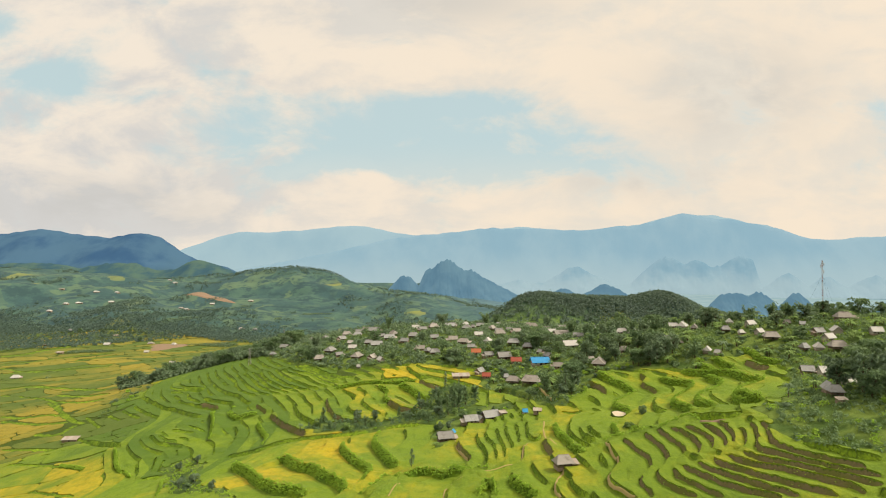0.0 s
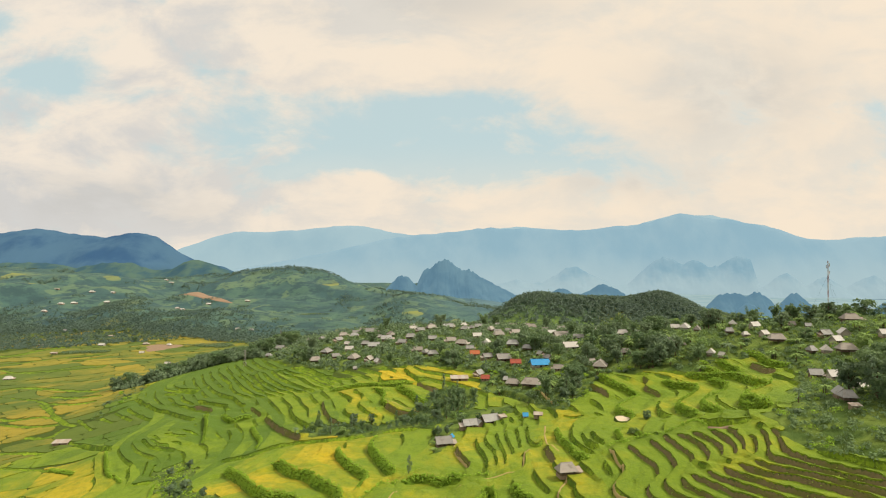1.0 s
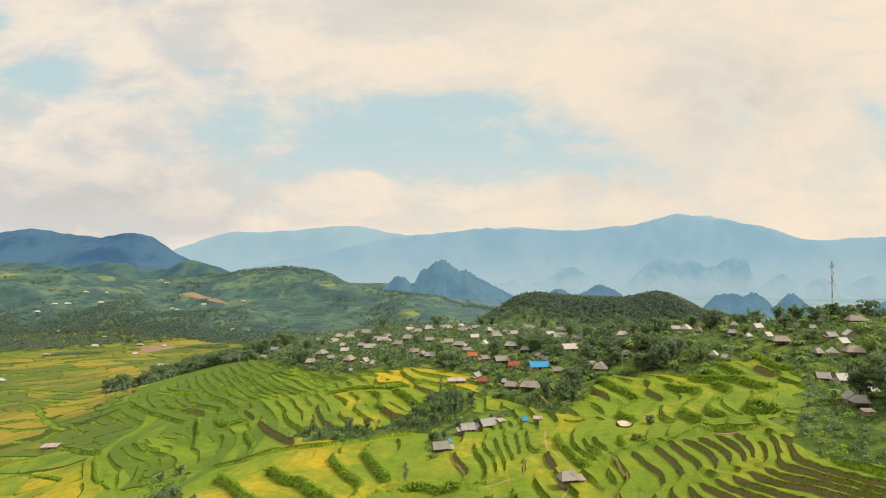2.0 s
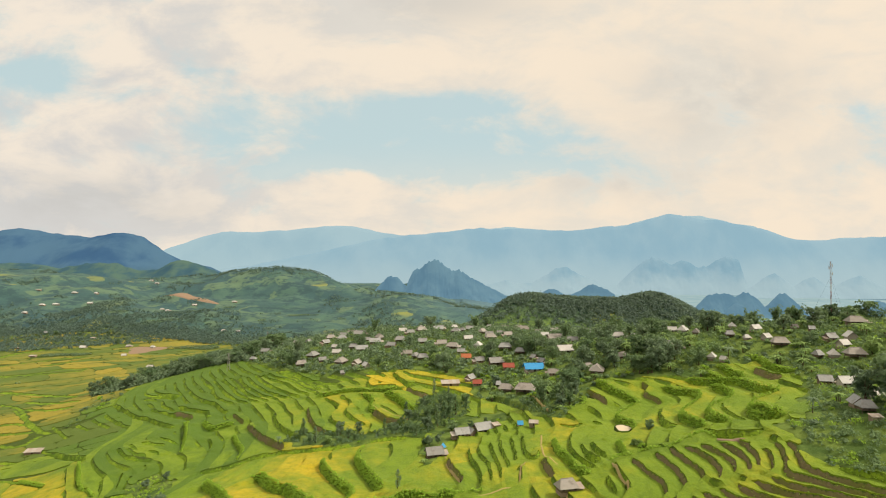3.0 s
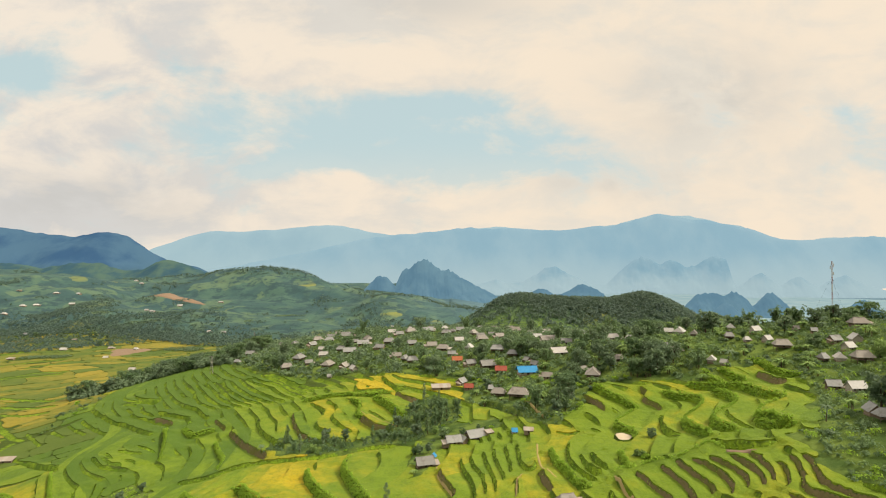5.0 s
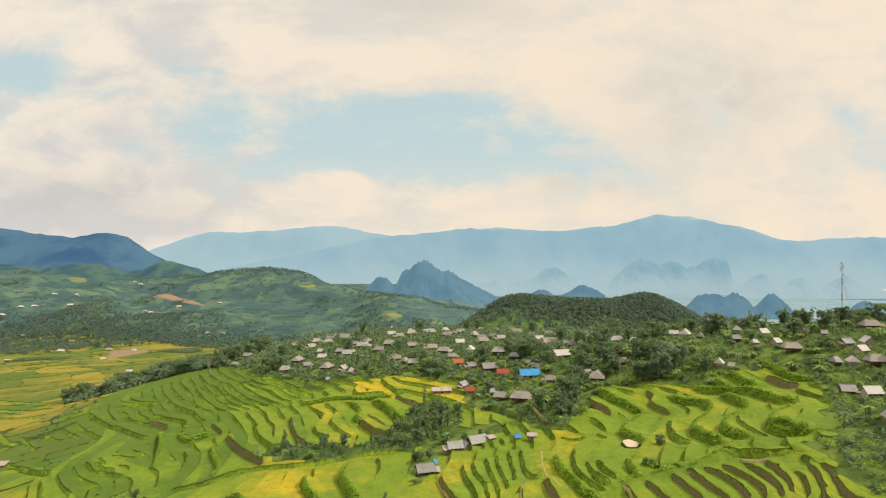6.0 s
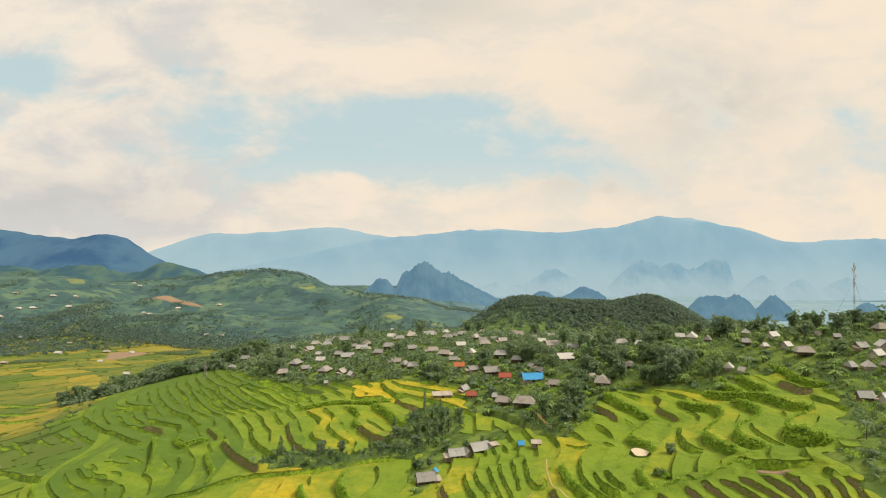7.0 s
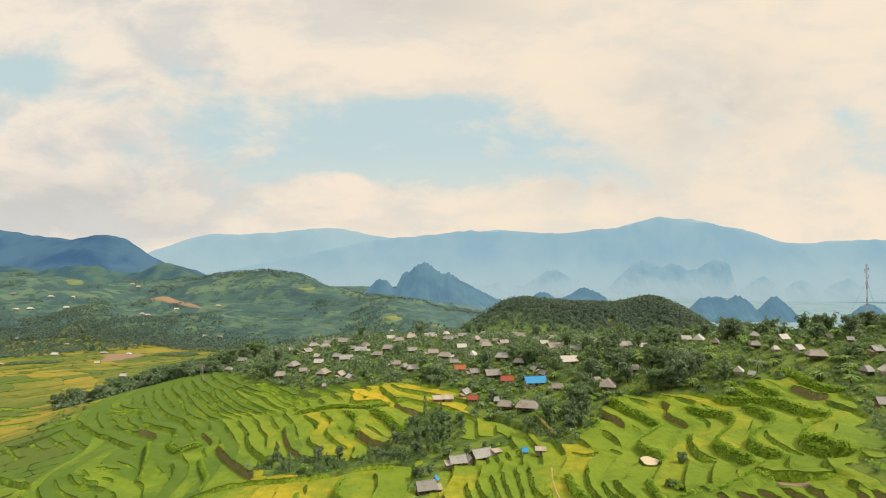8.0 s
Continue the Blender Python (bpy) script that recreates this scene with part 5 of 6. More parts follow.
ROOFS = {"g": cladding("grey_fibre_sheets", col(0.225, 0.228, 0.225), col(0.385, 0.388, 0.375)),
         "t": cladding("weathered_shingle", col(0.24, 0.222, 0.20), col(0.41, 0.38, 0.345)),
         "w": cladding("pale_sheet_metal", col(0.36, 0.355, 0.345), col(0.57, 0.56, 0.535), rough=0.55, stain=(0.36, 0.31, 0.26)),
         "b": cladding("blue_sheet_metal", col(0.04, 0.24, 0.50), col(0.08, 0.35, 0.63), rough=0.45, stain=(0.03, 0.16, 0.36)),
         "o": cladding("orange_tiles", col(0.33, 0.105, 0.05), col(0.44, 0.16, 0.08), stain=(0.30, 0.10, 0.05)),
         "r": cladding("red_tiles", col(0.30, 0.07, 0.05), col(0.42, 0.12, 0.08), stain=(0.2, 0.07, 0.05)),
         "s": cladding("rusty_grey_sheets", col(0.28, 0.255, 0.225), col(0.46, 0.42, 0.37), stain=(0.22, 0.12, 0.07))}
WALLS = {"wood": cladding("weathered_boards", col(0.085, 0.065, 0.045), col(0.18, 0.14, 0.095)), "plaster": cladding("stained_plaster", col(0.34, 0.31, 0.26), col(0.50, 0.46, 0.40)),
         "clay": cladding("clay_wall", col(0.22, 0.165, 0.115), col(0.34, 0.265, 0.19))}
DARK_OPENING = cladding("dark_timber", col(0.025, 0.02, 0.016), col(0.06, 0.045, 0.035))


def box(x0, x1, y0, y1, z0, z1):
    v = [(x, y, z) for z in (z0, z1) for y in (y0, y1) for x in (x0, x1)]
    return v, [(0, 2, 3, 1), (4, 5, 7, 6), (0, 1, 5, 4), (2, 6, 7, 3), (0, 4, 6, 2), (1, 3, 7, 5)]


def slab(corners, thick):
    """A roof slope: a sheet with thickness."""
    v = [tuple(c) for c in corners] + [(c[0], c[1], c[2] - thick) for c in corners]
    n = len(corners)
    return v, [tuple(range(n)), tuple(range(2 * n - 1, n - 1, -1))] + [(i, i + n, (i + 1) % n + n, (i + 1) % n) for i in range(n)]


def house(kind, hip, stilts, wall, label, annex=0):
    """A house 10 m long and 7 m deep, ridge along its length, seen from outside."""
    root = tagged(new("house"), label, "house")
    lx, ly, eave, ridge = 5.0, 3.9, 2.0, 4.9
    floor = 1.1 if stilts else 0.0
    eave, ridge = eave + floor * 0.6, ridge + floor * 0.6
    ix, iy = lx - 0.95, ly - 1.05
    t = 0.18
    front = None
    for b in (box(-ix, ix, -iy, -iy + t, floor - 0.4 * (not stilts), eave + 0.3), box(-ix, ix, iy - t, iy, floor - 0.4 * (not stilts), eave + 0.3),
              box(-ix, -ix + t, -iy + t, iy - t, floor - 0.4 * (not stilts), eave + 0.3), box(ix - t, ix, -iy + t, iy - t, floor - 0.4 * (not stilts), eave + 0.3)):
        w = part("wall", mesh_from("wall", *b, wall, False), root)
        front = front or w
    mat = ROOFS[kind]
    run = 2.0 if hip else -0.0
    hx = lx - run
    for side in (-1, 1):
        c = [(-lx, side * ly, eave - 0.25), (lx, side * ly, eave - 0.25), (hx, 0, ridge), (-hx, 0, ridge)]
        part("roof_slope", mesh_from("roof_slope", *slab(c if side < 0 else c[::-1], 0.14), mat, False), root)
        if hip:
            c = [(side * lx, -ly, eave - 0.25), (side * lx, ly, eave - 0.25), (side * hx, 0, ridge)]
            part("roof_slope", mesh_from("roof_slope", *slab(c if side > 0 else c[::-1], 0.14), mat, False), root)
        else:
            v, f = slab([(side * (ix - 0.02), -iy, eave + 0.3), (side * (ix - 0.02), iy, eave + 0.3), (side * (ix - 0.02), 0, ridge - 0.25)], 0.0)
            v = [(p[0] - side * (0.15 if i >= 3 else 0), p[1], p[2]) for i, p in enumerate(v)]
            part("gable", mesh_from("gable", v, f, wall, False), root)
    part("ridge_cap", mesh_from("ridge_cap", *tube([(-hx - 0.05, 0, ridge + 0.02), (hx + 0.05, 0, ridge + 0.02)], [0.16, 0.16], 6), mat, False), root)
    part("door", mesh_from("door", *box(-0.6, 0.6, -iy - 0.05, -iy + 0.02, floor, floor + 1.8), DARK_OPENING, False), front, "dark timber door")
    for x in (-2.7, 2.7):
        part("window", mesh_from("window", *box(x - 0.55, x + 0.55, -iy - 0.04, -iy + 0.02, floor + 0.7, floor + 1.6), DARK_OPENING, False), front, "dark open window")
    if annex:
        # a lower lean-to kitchen against one end
        x0, x1 = (ix - 0.1, ix + 3.0) if annex > 0 else (-ix - 3.0, -ix + 0.1)
        part("annex", mesh_from("annex", *box(x0, x1, -2.6, 0.9, -1.4, eave - 0.55), WALLS["clay"], False), root, "low kitchen annex")
        a, b = min(x0, x1) - 0.5, max(x0, x1) + 0.5
        part("annex_roof", mesh_from("annex_roof", *slab([(a, -3.5, eave - 0.75), (b, -3.5, eave - 0.75), (b, 1.4, eave + 0.55), (a, 1.4, eave + 0.55)], 0.12), ROOFS["s"], False), root, "rusty sheet lean-to roof")
    if stilts:
        part("floor_deck", mesh_from("floor_deck", *box(-ix - 0.3, ix + 0.3, -iy - 0.3, iy + 0.3, floor - 0.2, floor), WALLS["wood"], False), root)
        for x in (-ix, 0, ix):
            for y in (-iy, iy):
                part("post", mesh_from("post", *tube([(x, y, -1.2), (x, y, floor)], [0.16, 0.14], 6), WALLS["wood"], False), root)
    else:
        part("plinth", mesh_from("plinth", *box(-ix - 0.15, ix + 0.15, -iy - 0.15, iy + 0.15, -1.6, -0.02), WALLS["clay"], False), root, "clay plinth")
    return root


def shed(label):
    root = tagged(new("shed"), label, "shed")
    for b in (box(-4.4, 4.4, -2.3, -2.15, -1.2, 2.0), box(-4.4, 4.4, 2.15, 2.3, -1.2, 2.9), box(-4.4, -4.25, -2.15, 2.15, -1.2, 2.2), box(4.25, 4.4, -2.15, 2.15, -1.2, 2.2)):
        part("wall", mesh_from("wall", *b, WALLS["clay"], False), root)
    for i in range(5):
        x0 = -5 + 2 * i
        part("roof_sheet", mesh_from("roof_sheet", *slab([(x0, -3, 2.0 + 0.02 * (i % 2)), (x0 + 2.04, -3, 2.0 + 0.02 * (i % 2)), (x0 + 2.04, 3, 3.15 + 0.02 * (i % 2)), (x0, 3, 3.15 + 0.02 * (i % 2))], 0.06), ROOFS["s"], False), root)
    part("door", mesh_from("door", *box(-0.5, 0.5, -2.36, -2.28, 0, 1.8), DARK_OPENING, False), root)
    return root


STYLES = {"g": [house("g", False, False, WALLS["wood"], "house with a weathered grey fibre-cement gable roof", 1), house("g", True, True, WALLS["wood"], "timber stilt house with a grey hipped roof"), house("g", False, False, WALLS["clay"], "clay-walled house with a grey roof and lean-to", -1)],
          "t": [house("t", True, True, WALLS["wood"], "timber stilt house with a brown-grey shingled hip roof"), house("t", False, False, WALLS["clay"], "clay-walled house with a brown shingled roof", -1), house("t", True, False, WALLS["wood"], "timber house with a brown hipped roof and lean-to", 1)],
          "w": [house("w", False, False, WALLS["plaster"], "plastered house with a pale sheet-metal roof"), house("w", True, False, WALLS["plaster"], "plastered house with a whitish hipped roof", 1)],
          "b": [house("b", False, False, WALLS["plaster"], "house with a bright blue sheet-metal roof")],
          "o": [house("o", False, False, WALLS["plaster"], "house with an orange tiled roof")],
          "r": [house("r", False, False, WALLS["clay"], "house with a dull red tiled roof")],
          "s": [shed("low shed under rusty grey roofing sheets")]}
first_used = set()
house_rng = np.random.RandomState(11)
RIDGE_HOMES = []
for i, (x, y, w, kind, turn) in enumerate(HOUSES_RIDGE + HOUSES_EAST):
    small = x > 130 and y < 400
    RIDGE_HOMES.append((x, y, w * (0.75 if small else 1.0), "wg"[i % 4 // 2] if small and kind == "t" and i % 3 else kind, turn))
# three in five pale roofs here turn grey; houses beyond 430 m north are smaller
MAIN_QUARTER = [(x, y, w * (0.88 if y > 430 else 1.0), "g" if kind == "w" and i % 5 < 3 else kind, turn) for i, (x, y, w, kind, turn) in enumerate(HOUSES_WEST + HOUSES_MIDDLE + HOUSES_NORTH)]
HOUSES = MAIN_QUARTER + RIDGE_HOMES + HOUSES_VALLEY + HOUSES_SLOPES
# the close-set back rows of the village
rear_rng = np.random.RandomState(19)
rear = 0
while rear < 26:
    hx, hy = rear_rng.uniform(-110, 190), rear_rng.uniform(520, 640)
    if all(math.hypot(hx - h[0], hy - h[1]) > 12.5 for h in HOUSES):
        HOUSES.append((hx, hy, rear_rng.uniform(7.5, 11.5), "gtgtw"[rear % 5], rear_rng.uniform(-25, 25)))
        rear += 1
for hx, hy, width, kind, turn in HOUSES:
    options = STYLES[kind]
    proto = options[house_rng.randint(len(options))]
    s = width / 10.5
    m = Matrix.LocRotScale((hx, hy, ground_at(hx, hy) + 0.05), Euler((0, 0, radians(turn))), (s, max(0.62 if width > 4 else 0.4, s * 0.95), max(0.7 if width > 4 else 0.5, min(1.05, 0.95 * s ** 0.5))))
    if proto in first_used:
        ob = copy_thing(proto, m @ Matrix.Diagonal([1 / c for c in proto.scale] + [1]))
    else:
        ob = proto
        ob.matrix_basis = m
        first_used.add(proto)
    ob["group"] = "village houses"
for options in STYLES.values():
    for proto in options:
        if proto not in first_used:
            for o in list(proto.children_recursive) + [proto]:
                bpy.data.objects.remove(o)

# ---- planting ----


def blocked(x, y, tall):
    """True where a plant that tall would stand on a house or hide one from the approach in the south."""
    for hx, hy, w, kind, turn in HOUSES:
        dx, dy = x - hx, y - hy
        if math.hypot(dx, dy) < w * 0.55 + 1.2:
            return True
        r = math.hypot(hx, hy)
        along = -(dx * hx + dy * hy) / r
        side = abs(dx * hy - dy * hx) / r
        if 0 < along < 6.5 * tall and side < w * 0.42 + tall * 0.2 and tall > 0.17 * along + 2.9:
            return True
    return False


def scatter(poly, count, kinds, low, high, group, seed, keep=lambda x, y: True, apart=3.2):
    rng = np.random.RandomState(seed)
    xs, ys = [p[0] for p in poly], [p[1] for p in poly]
    placed = []
    tries = 0
    while len(placed) < count and tries < count * 14:
        tries += 1
        x, y = rng.uniform(min(xs), max(xs)), rng.uniform(min(ys), max(ys))
        if not inside(poly, np.array([x]), np.array([y]))[0] or not keep(x, y):
            continue
        kind = kinds[rng.randint(len(kinds))]
        size = rng.uniform(low, high)
        height = {"broad": 8.5, "tall": 12, "bamboo": 9.5, "banana": 4.8, "bush": 2.0, "palm": 6.5}[kind] * size
        if any((x - a) ** 2 + (y - b) ** 2 < apart * apart for a, b in placed):
            continue
        if blocked(x, y, height):
            kind, size = ("bush", rng.uniform(0.9, 1.4)) if rng.rand() < 0.6 else ("banana", 0.7)
            if blocked(x, y, 2.2):
                continue
        placed.append((x, y))
        plant(kind, x, y, size, group=group)


near_village = lambda x, y: y < 480 and -130 < x < 150
scatter(VILLAGE + VILLAGE_BACK, 330, ["broad", "broad", "broad", "banana", "banana", "bamboo", "broad"], 0.9, 1.55, "village trees", 1, near_village)
scatter(VILLAGE + VILLAGE_BACK, 210, ["broad", "broad", "banana", "banana", "banana", "bamboo", "palm"], 0.75, 1.3, "ridge trees", 12, lambda x, y: x >= 150 and y < 460, 3.0)
scatter(VILLAGE + VILLAGE_BACK, 90, ["broad", "broad", "bamboo"], 1.2, 1.9, "tall village trees", 14, lambda x, y: 330 < y < 640 and x > -150, 6.0)
scatter(GULLY, 62, ["broad", "tall", "bamboo", "bamboo", "bush"], 0.45, 0.8, "gully trees", 3, apart=2.6)
scatter(EAST_WOOD + EAST_WOOD_BACK, 170, ["broad", "banana", "bush", "bush", "banana", "bamboo", "banana"], 0.7, 1.3, "hillside trees", 4, lambda x, y: y > 200 or x > 142, 3.0)
scatter(TREELINE + TREELINE_BACK, 100, ["broad"], 1.3, 2.1, "valley edge trees", 5, apart=4.5)
scatter(SCRUB, 14, ["bush"], 0.8, 1.5, "slope bushes", 6, apart=3.0)
scatter(THICKET, 26, ["broad", "bush", "bush"], 0.5, 0.8, "thicket bushes", 7, apart=2.8)
scatter(YARD, 16, ["bush", "banana", "broad"], 0.4, 0.7, "yard plants", 8, apart=2.6)

# trees that stand by themselves; five from (163, 172) on are unseen, added to shade the slope
for kind, x, y, size, which in (("tall", -13.5, 243, 0.62, 0), ("broad", 88, 252, 0.5, 4), ("bush", 75.5, 233, 1.4, 0), ("bush", 77.5, 231, 1.1, 2), ("palm", 129, 213, 0.9, 0), ("palm", -88.5, 354, 0.9, 0),
                                ("tall", 3, 336, 1.0, 1), ("tall", 7, 342, 1.05, 1), ("tall", -2, 340, 0.9, 1), ("bamboo", 10, 350, 1.1, 0), ("tall", 14, 356, 1.0, 1), ("bamboo", -2, 352, 1.0, 1),
                                ("broad", 66, 316, 0.95, 0), ("tall", 69, 322, 1.0, 0), ("bamboo", 72, 318, 0.9, 0), ("broad", 122, 335, 1.45, 1), ("broad", 127, 338, 1.7, 4), ("broad", 133, 341, 1.6, 0),
                                ("broad", 116, 338, 1.3, 2), ("broad", 139, 345, 1.6, 1), ("broad", 130, 347, 1.7, 4), ("broad", 146, 198, 1.7, 0), ("broad", 151, 205, 1.9, 2), ("broad", 148, 214, 1.6, 0), ("broad", 143, 190, 1.3, 2), ("broad", 155, 198, 1.9, 0), ("broad", 160, 206, 2.0, 2),
                                ("broad", 157, 213, 1.9, 0), ("broad", 163, 172, 1.9, 0), ("broad", 168, 182, 2.0, 2), ("broad", 172, 194, 2.1, 0), ("broad", 156, 180, 1.6, 2), ("broad", 160, 190, 1.8, 0), ("broad", -176, 640, 1.7, 0), ("broad", -166, 645, 1.6, 2), ("broad", -156.5, 339, 0.6, 0), ("broad", -149, 346, 0.55, 2)):
    plant(kind, x, y, size, which)
for i, (x, y) in enumerate(((-689, 1252), (-672, 1243), (-638, 1222), (-619, 1214), (-606, 1139), (-603, 1220), (-737, 1235), (-801, 1255), (-598, 1232), (-602, 1165), (-541, 1129), (-793, 1216), (-655, 1236))):
    plant("broad", x, y, 1.1 + 0.12 * (i % 5), (0, 2, 4)[i % 3], "valley trees")

# leafy growth along the bushy banks, grass along the others
grow = np.random.RandomState(31)
leaf_c, leaf_r, tuft_c, tuft_r = [], [], [], []
for h, kind, line, norm, width in bank_curves:
    for i in range(len(line) - 1):
        if np.hypot(*line[i]) > 480:
            continue
        for rep in range(9 if kind == "b" else 3):
            p = line[i] + (line[i + 1] - line[i]) * grow.rand()
            if kind == "b":
                q = p + norm[i] * grow.uniform(-0.35, 0.7) * width
                leaf_c.append((q[0], q[1], ground_at(*q) + grow.uniform(0.3, 1.5)))
                leaf_r.append(grow.uniform(0.35, 0.85))
            elif grow.rand() < (0.6 if kind == "g" else 0.25):
                q = p + norm[i] * grow.uniform(-0.7, 0.4) * width
                tuft_c.append((q[0], q[1], ground_at(*q) + 0.12))
                tuft_r.append(grow.uniform(0.2, 0.5))
v, f = sprays(grow, leaf_c, leaf_r, 12, 0.46)
tagged(new("bank_shrubs", mesh_from("bank_shrubs", v, f, LEAF_LIGHT, False)), "dense green shrubs growing along terrace banks", "shrubs", kind="stuff")
v, f = sprays(grow, tuft_c, tuft_r, 6, 0.24)
tagged(new("bank_grass", mesh_from("bank_grass", v, f, LEAF_LIGHT, False)), "tufts of grass along the terrace banks", "grass", kind="stuff")


def woods(name, label, seed, count, where, size, leaf, per=12):
    """A far wood: crowns made of leaf sprays, standing on the ground."""
    rng = np.random.RandomState(seed)
    c, r = [], []
    while len(c) < count:
        x, y = where(rng)
        if y > 1300 and waves(np.array(x), np.array(y), 150, 80) + 0.6 * waves(np.array(x), np.array(y), 55, 81) < {"valley_wood": -9, "west_wood": 0.12}.get(name, 0.22):
            continue
        s = size * rng.uniform(0.6, 1.3)
        c.append((x, y, ground_at(x, y) + s * 0.7))
        r.append(s)
    v, f = sprays(rng, c, r, per, size * 0.75, 0.0, 1.05)
    tagged(new(name, mesh_from(name, v, f, leaf, False)), label, "woods", kind="stuff")


woods("hill_wood", "dense dark wood covering a low round hill", 41, 6400, lambda g: (g.normal(285, 100), g.normal(880, 48)), 3.3, LEAF_HAZED, 8)
woods("valley_wood", "dark trees along the foot of the far hills", 42, 3400, lambda g: (lambda a: (a, 1075 - 0.25 * a + abs(g.normal(0, 90)) - 90 * waves(np.array(a), np.array(1300.0), 140, 8)))(g.uniform(-1150, 60)), 3.9, LEAF_HAZE_BLUE, 9)
woods("slope_wood", "scattered woods on the far hillside", 43, 4200, lambda g: (g.uniform(-2100, 300), g.uniform(1400, 2400)), 4.0, LEAF_HAZE_BLUE, 8)


woods("west_wood", "dark woods over the shaded western slope", 44, 3000, lambda g: (lambda r, a: (-r * math.sin(a), r * math.cos(a)))(g.uniform(1280, 2100), radians(g.triangular(14, 36, 43))), 3.2, LEAF_HAZE_BLUE, 8)


def undergrowth(name, label, seed, poly, count, size, leaf, keep=lambda x, y: True):
    """Shrubs and low trees that fill the ground between things."""
    rng = np.random.RandomState(seed)
    xs, ys = [p[0] for p in poly], [p[1] for p in poly]
    x, y = rng.uniform(min(xs), max(xs), count * 3), rng.uniform(min(ys), max(ys), count * 3)
    ok = inside(poly, x, y)
    c, r = [], []
    for a, b in zip(x[ok], y[ok]):
        s = size * rng.uniform(0.5, 1.25) * (1 if waves(np.array(a), np.array(b), 30, 50) > -0.35 else 0.6)
        if keep(a, b) and not blocked(a, b, s * 1.3):
            c.append((a, b, ground_at(a, b) + s * 0.45))
            r.append(s)
        if len(c) >= count:
            break
    v, f = sprays(rng, c, r, 20, size * 0.40, 0.0, 0.9)
    tagged(new(name, mesh_from(name, v, f, leaf, False)), label, "undergrowth", kind="stuff")


undergrowth("village_growth", "garden trees and shrubs filling the gaps between village houses", 61, VILLAGE + VILLAGE_BACK, 4000, 2.6, LEAF_MID, lambda x, y: 295 < y < 690 and x > -190)
undergrowth("village_wood", "dark trees behind and between the village houses", 62, VILLAGE + VILLAGE_BACK, 1600, 4.6, LEAF_DARK, lambda x, y: 420 < y < 700 and x > -220)
undergrowth("east_growth", "thick green scrub on the eastern slope", 63, EAST_WOOD + EAST_WOOD_BACK, 2900, 1.6, LEAF_MID)
undergrowth("east_shrubs", "bright green shrubs on the eastern slope", 67, EAST_WOOD + EAST_WOOD_BACK, 600, 1.5, LEAF_LIGHT)
undergrowth("garden_plants", "low garden plants and weeds round the village houses", 68, VILLAGE + VILLAGE_BACK, 4200, 1.15, LEAF_MID, lambda x, y: y < 480 and x > -150)
undergrowth("ridge_growth", "bushy green growth between ridge houses", 69, VILLAGE + VILLAGE_BACK, 1500, 2.2, LEAF_SCRUB, lambda x, y: x > 140 and y < 460)
undergrowth("gully_growth", "thick green scrub in the gully", 64, GULLY, 420, 1.5, LEAF_MID)
undergrowth("edge_wood", "dark wood along the valley edge", 65, TREELINE + TREELINE_BACK, 1100, 6.0, LEAF_DARK)
undergrowth("scrub_growth", "green scrub on a steep slope", 66, SCRUB, 70, 1.3, LEAF_MID)
undergrowth("thicket_growth", "bright green shrubs in a thicket between fields", 73, THICKET, 320, 1.0, LEAF_LIGHT)

grove_rows = np.nonzero(grove)
grove_pick = np.random.RandomState(70).permutation(len(grove_rows[0]))[:1500]
grove_x, grove_y = cx[grove_rows][grove_pick], cy[grove_rows][grove_pick]
v, f = sprays(np.random.RandomState(71), [(a, b, ground_at(a, b) + 1.8) for a, b in zip(grove_x, grove_y)], np.random.RandomState(72).uniform(1.8, 4.2, len(grove_x)), 12, 1.7)
tagged(new("valley_groves", mesh_from("valley_groves", v, f, LEAF_DARK, False)), "groves of dark trees between valley fields", "trees", kind="stuff")

# ---- masts, paths, pond, fences ----
STEEL_RED = material("red_painted_steel", lambda k, at: k.mix(k.noise(at, 2.0), col(0.30, 0.17, 0.16), col(0.40, 0.24, 0.22)), 0.5)
STEEL_WHITE = material("white_painted_steel", lambda k, at: k.mix(k.noise(at, 2.0), col(0.42, 0.42, 0.42), col(0.6, 0.6, 0.58)), 0.5)
CONCRETE = material("grey_concrete", lambda k, at: (k.mix(k.noise(at, 1.5, 5.0), col(0.26, 0.25, 0.23), col(0.42, 0.40, 0.37)), k.noise(at, 6.0), 0.03))
EARTH = material("trodden_earth", lambda k, at: (k.mix(k.noise(at, 0.8, 6.0, 0.65), col(0.24, 0.19, 0.07), col(0.40, 0.32, 0.14)), k.noise(at, 3.0, 5.0), 0.1))
RED_EARTH = material("red_earth", lambda k, at: (k.mix(k.noise(at, 0.3, 6.0, 0.65), col(0.19, 0.135, 0.09), col(0.29, 0.205, 0.14)), k.noise(at, 1.0, 5.0), 0.3))
# the pond's pale muddy cream is its base colour
WATER = material("still_water", lambda k, at: (k.mix(k.noise(at, 0.5), col(0.46, 0.38, 0.25), col(0.56, 0.47, 0.33)), None, None, 0.06))
WIRE = material("dark_cable", lambda k, at: k.mix(k.noise(at, 1.0), col(0.03, 0.03, 0.03), col(0.05, 0.05, 0.05)), 0.6)


def strut(a, b, r=0.05, sides=4):
    return tube([a, b], [r, r], sides)


